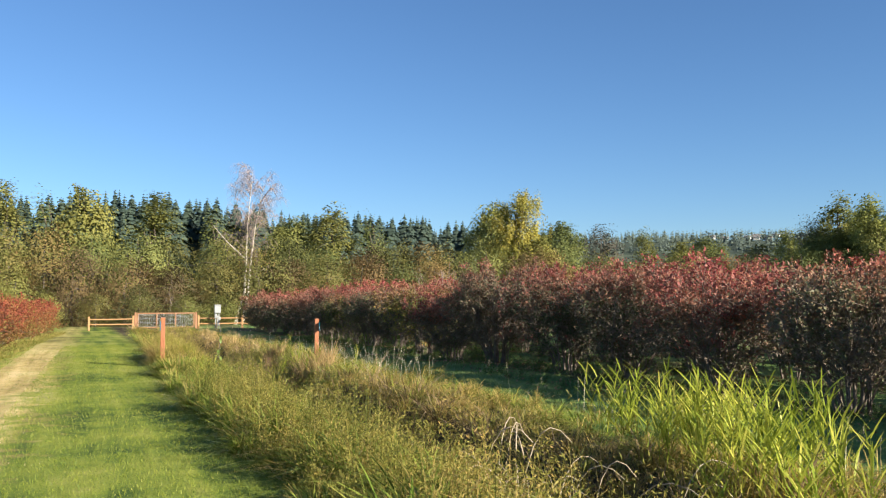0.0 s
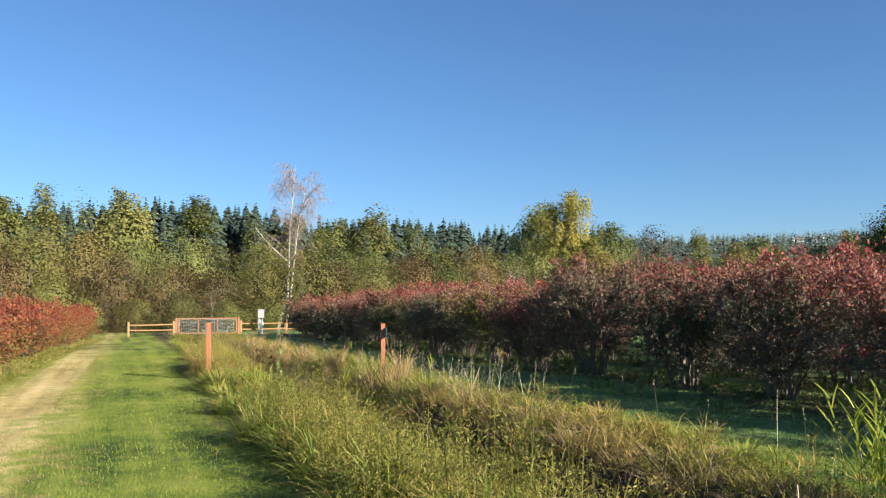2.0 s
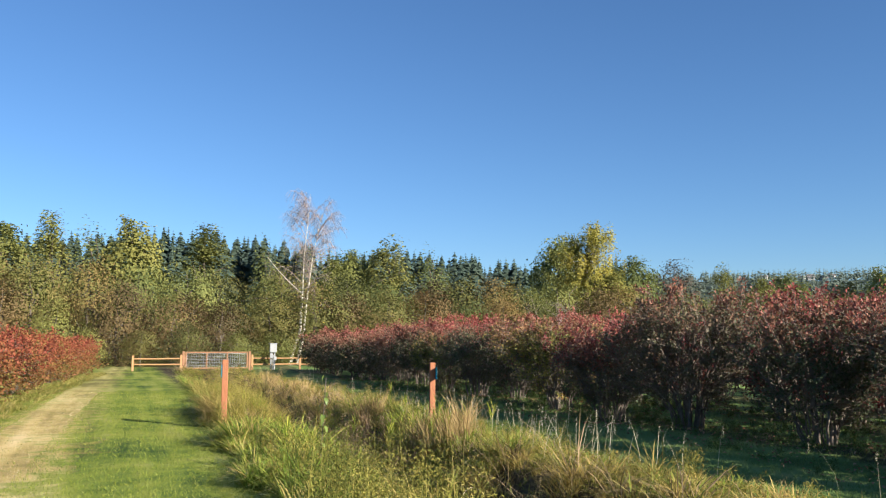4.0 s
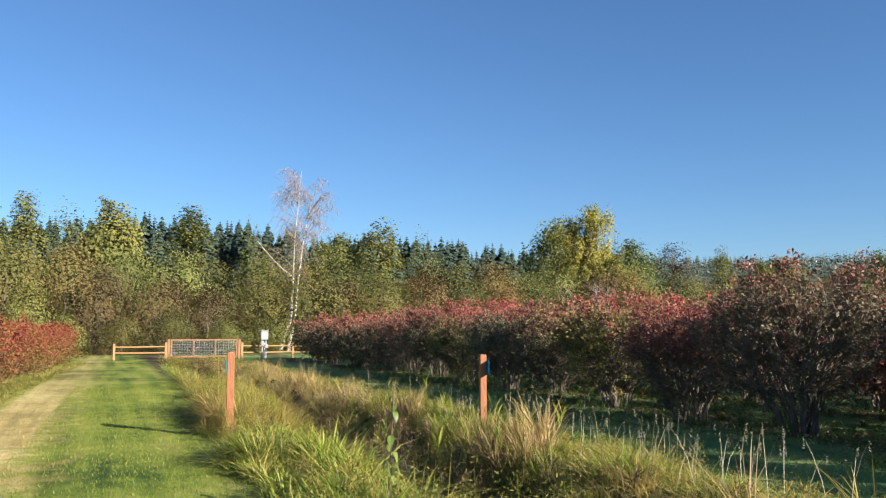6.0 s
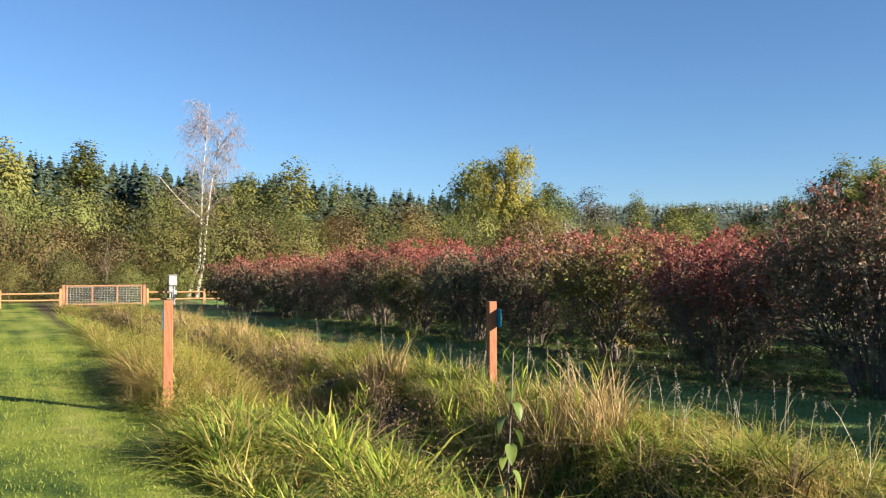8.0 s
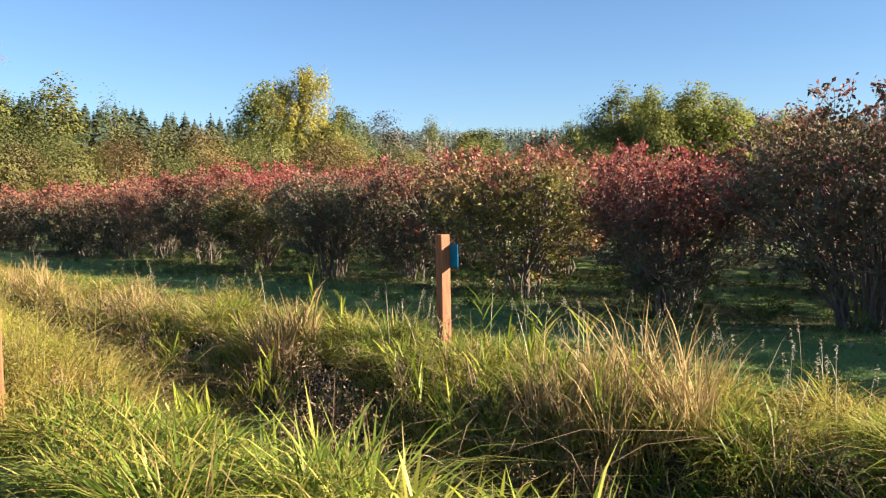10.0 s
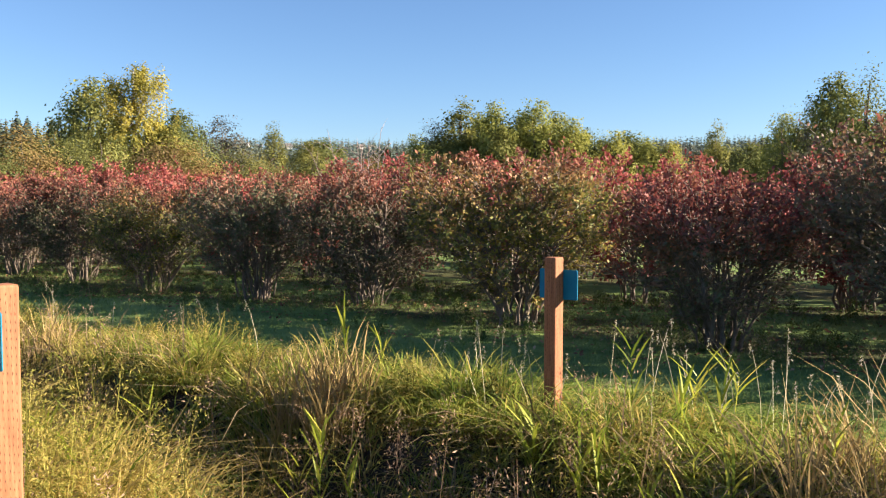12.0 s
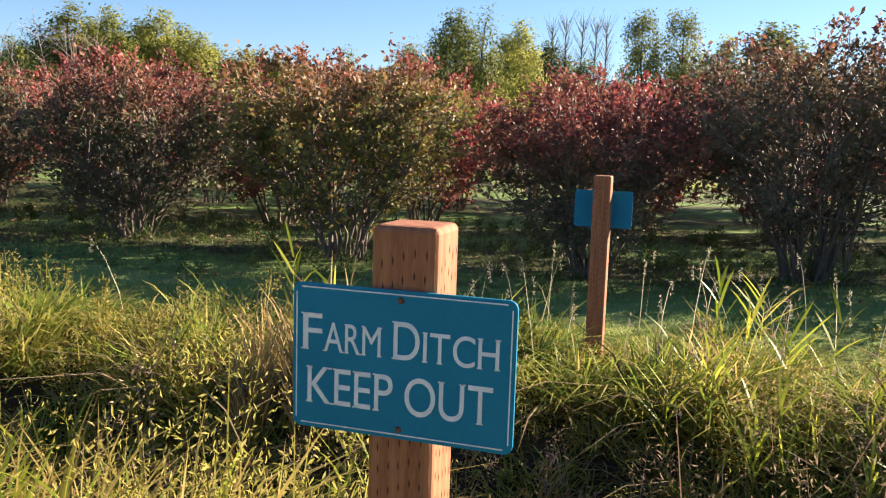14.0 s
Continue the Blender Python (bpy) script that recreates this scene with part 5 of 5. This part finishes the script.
stuff("reed_grass", [reeds(((4.75, 6.6, 46, 0.6), (4.5, 5.6, 52, 0.6), (4.3, 4.7, 48, 0.55), (3.7, 3.9, 38, 0.5), (3.1, 3.2, 20, 0.4)), 141, 0.66),
                     reeds(((2.4, 7.0, 10, 0.35), (4.9, 17.6, 2, 0.4), (3.5, 18.2, 4, 0.4), (2.0, 19.9, 7, 0.3), (4.2, 16.6, 3, 0.5), (2.2, 22.0, 7, 0.3), (2.4, 18.6, 8, 0.3), (1.9, 15.5, 12, 0.4)), 143, 0.42),
                     reeds(((3.6, 17.6, 4, 0.3), (4.3, 18.0, 3, 0.35), (3.4, 19.6, 4, 0.3), (2.1, 18.0, 9, 0.3), (1.9, 20.6, 9, 0.35), (4.5, 20.4, 2, 0.4), (2.0, 21.6, 9, 0.4), (3.2, 21.2, 6, 0.3)), 145, 0.48)],
      "reed", "bright yellow-green reed canary grass in the ditch", "reeds")


def seed_stems(n, seed):
    g = np.random.default_rng(seed)
    y = np.where(g.uniform(0, 1, n) < 0.5, g.uniform(13, 20, n), 4 + 30 * g.uniform(0, 1, n) ** 1.2)
    x = g.uniform(4.2, 5.4, n)
    az = g.uniform(0, 2 * np.pi, n)
    h = g.uniform(0.35, 0.65, n)
    P = np.stack([x, y, ground_z(x, y)], 1)
    V, F = blades(P, h, np.full(n, 0.004), az, g.uniform(0.02, 0.2, n), g.uniform(0.0, 0.35, n), g)
    tips = V.reshape(n, 7, 3)[:, 6]
    per = 16
    C = np.repeat(tips, per, 0) - np.stack([np.zeros(n * per), np.zeros(n * per), g.uniform(0, 0.09, n * per)], 1) + g.normal(0, 0.005, (n * per, 3))
    lv, lf = leaves(C, np.tile([1.0, 0, 0], (n * per, 1)), 0.019, g, 0.22)
    return [(V, F), (lv, lf)]


stuff("fluffy_weeds", [weeds(60, 3.1, 3.7, 341, 0.42, 0.016, 16.3, 20.0, False, 1.0, 12, 12, 0.25), weeds(14, 2.6, 3.2, 187, 0.85, 0.024, 17.5, 18.5, False, 1.0), weeds(9, 3.0, 3.5, 189, 0.75, 0.024, 20.5, 21.3, False, 1.0), weeds(26, 2.9, 3.6, 181, 0.42, 0.022, 15.5, 24.0, False, 1.0), weeds(40, 3.0, 4.0, 183, 0.46, 0.022, 14.5, 24.0, False, 1.0), weeds(14, 1.3, 1.9, 185, 0.36, 0.022, 18.0, 24.0, False, 1.0)],
      "fluff", "pinkish-brown fluffy seed heads of faded weeds", "weeds")
stuff("seed_stems", seed_stems(160, 151), "seed", "pale grass stems with fluffy seed heads", "grass")


# ---- mown grass ----
def lawn(n, x0, x1, y0, y1, h, w, seed, power=1.0, keep=None):
    g = np.random.default_rng(seed)
    y = y0 + (y1 - y0) * g.uniform(0, 1, n) ** power
    x = x0 + (x1 - x0) * g.uniform(0, 1, n)
    if keep is not None:
        ok = g.uniform(0, 1, n) < keep(x, y)
        x, y = x[ok], y[ok]
    n = len(x)
    z = ground_z(x, y)
    a = g.uniform(0, 2 * np.pi, n)
    H = h * g.uniform(0.5, 1.3, n)
    W = w * (1 + 0.025 * np.clip(y - 6, 0, 40)) * g.uniform(0.6, 1.3, n)
    s = np.stack([np.cos(a), np.sin(a), np.zeros(n)], 1) * W[:, None]
    b = np.stack([x, y, z - 0.005], 1)
    tip = b + np.stack([g.normal(0, 0.4, n) * H, g.normal(0, 0.4, n) * H, H], 1)
    V = np.stack([b - s, b + s, tip], 1).reshape(-1, 3)
    return V, np.arange(3 * n).reshape(n, 3)


green_part = lambda x, y: np.where(np.abs(x - 0.024 * y + 2.0) < 0.42, 0.12, 1.0) * np.where(x > lane_edge(y) + 0.15, 0, 1)
stuff("lawn_grass", [lawn(150000, -3.0, 1.6, 0.5, 30, 0.030, 0.0030, 161, 1.7, green_part)], "lawn", "short mown green grass on the lane", "grass")
stuff("strip_grass", [lawn(70000, 4.9, 11.5, 4, 36, 0.045, 0.004, 163, 1.2)], "strip", "short dewy mown grass before the bushes", "grass")
stuff("straw_litter", [lawn(9000, -2.5, -0.6, 8, 30, 0.015, 0.004, 165, 1.4, lambda x, y: np.where(np.abs(x - 0.024 * y + 2.0) < 0.5, 1.0, 0.05))], "straw", "dry straw clippings on the worn track", "straw")


# ---- sapling in the bank grass ----
def sapling(x, y, h):
    g = np.random.default_rng(171)
    root = new("sapling")
    p = arc((0, 0, -0.05), (0.05, -0.02, h), 0, 7)
    npart("stem", *tube(p, np.linspace(0.006, 0.003, 7), 5), MAT["stem"], root, "", True)
    for k in range(15):
        t = 0.28 + 0.72 * k / 14
        c = np.array([np.interp(t, np.linspace(0, 1, 7), p[:, i]) for i in range(3)])
        a = k * 2.4 + g.normal(0, 0.3)
        L = g.uniform(0.068, 0.098) * (0.65 if k > 11 else 1)
        d = np.array([np.cos(a), np.sin(a), 0.0])
        s = np.array([-np.sin(a), np.cos(a), 0.0])
        bm = bmesh.new()
        rows = []
        for i in range(7):
            q = i / 6
            w = 0.27 * L * math.sin(math.pi * min(1, q * 0.92 + 0.08)) ** 0.8
            mid = c + d * (0.02 + L * (0.62 * q - 0.22 * q * q)) + np.array([0, 0, 0.012 - 0.05 * L * q - 0.85 * L * q * q])
            rows.append([bm.verts.new(tuple(mid + s * w * e + np.array([0, 0, 0.10 * L * abs(e)]))) for e in (-1, -0.5, 0, 0.5, 1)])
        for r0, r1 in zip(rows, rows[1:]):
            for i in range(4):
                bm.faces.new((r0[i], r0[i + 1], r1[i + 1], r1[i]))
        for f in bm.faces:
            f.smooth = True
        part("leaf", bm, MAT["sapling"], root)
    root.location = (x, y, float(ground_z(x, y)))
    return tagged(root, "young broadleaf sapling with large glossy green leaves", "sapling")


sapling(1.62, 13.87, 1.03)


# ---- fallen leaves and dead reeds ----
def litter(n, seed):
    g = np.random.default_rng(seed)
    x, y = 6.6 + 4.6 * g.uniform(0, 1, n), 4 + 34 * g.uniform(0, 1, n)
    P = np.stack([x, y, ground_z(x, y) + 0.03], 1)
    return leaves(P, np.tile([0, 0, 1.0], (n, 1)), 0.055, g, 0.55, 0.2, 0.35)


stuff("fallen_leaves", [litter(5000, 201)], "litter", "pale and rusty fallen leaves beneath the bushes", "leaves")


def dead_reeds(x, y, n, seed, h):
    g = np.random.default_rng(seed)
    root = new("dead_reed_clump")
    for i in range(n):
        a = g.uniform(0, 2 * np.pi)
        d = np.array([np.cos(a), np.sin(a), 0])
        q = np.array([g.normal(0, 0.18), g.normal(0, 0.25), -0.1])
        s = np.linspace(0, 1, 9)[:, None]
        hh, reach = h * g.uniform(0.6, 1.2), g.uniform(0.35, 0.8)
        p = q + d * reach * s ** 1.6 + np.array([0, 0, 1.0]) * hh * (1.9 * s - 1.25 * s * s)
        npart("stalk", *tube(p, np.linspace(0.006, 0.003, 9), 4), MAT["palestalk"], root, "", True)
    root.location = (x, y, float(ground_z(x, y)))
    return tagged(root, "arching pale dead reed stalks in the ditch", "reeds", "dead reed clumps in the ditch")


for x, y, n, k in ((2.35, 5.2, 12, 1), (2.75, 5.6, 14, 2), (2.9, 4.7, 12, 7), (2.5, 6.6, 8, 8), (2.6, 8.5, 6, 3), (2.9, 13.4, 7, 4), (3.1, 17.4, 8, 5), (2.9, 20.8, 7, 6)):
    dead_reeds(x, y, n, 210 + k, 1.3 if y < 6 else 0.75)
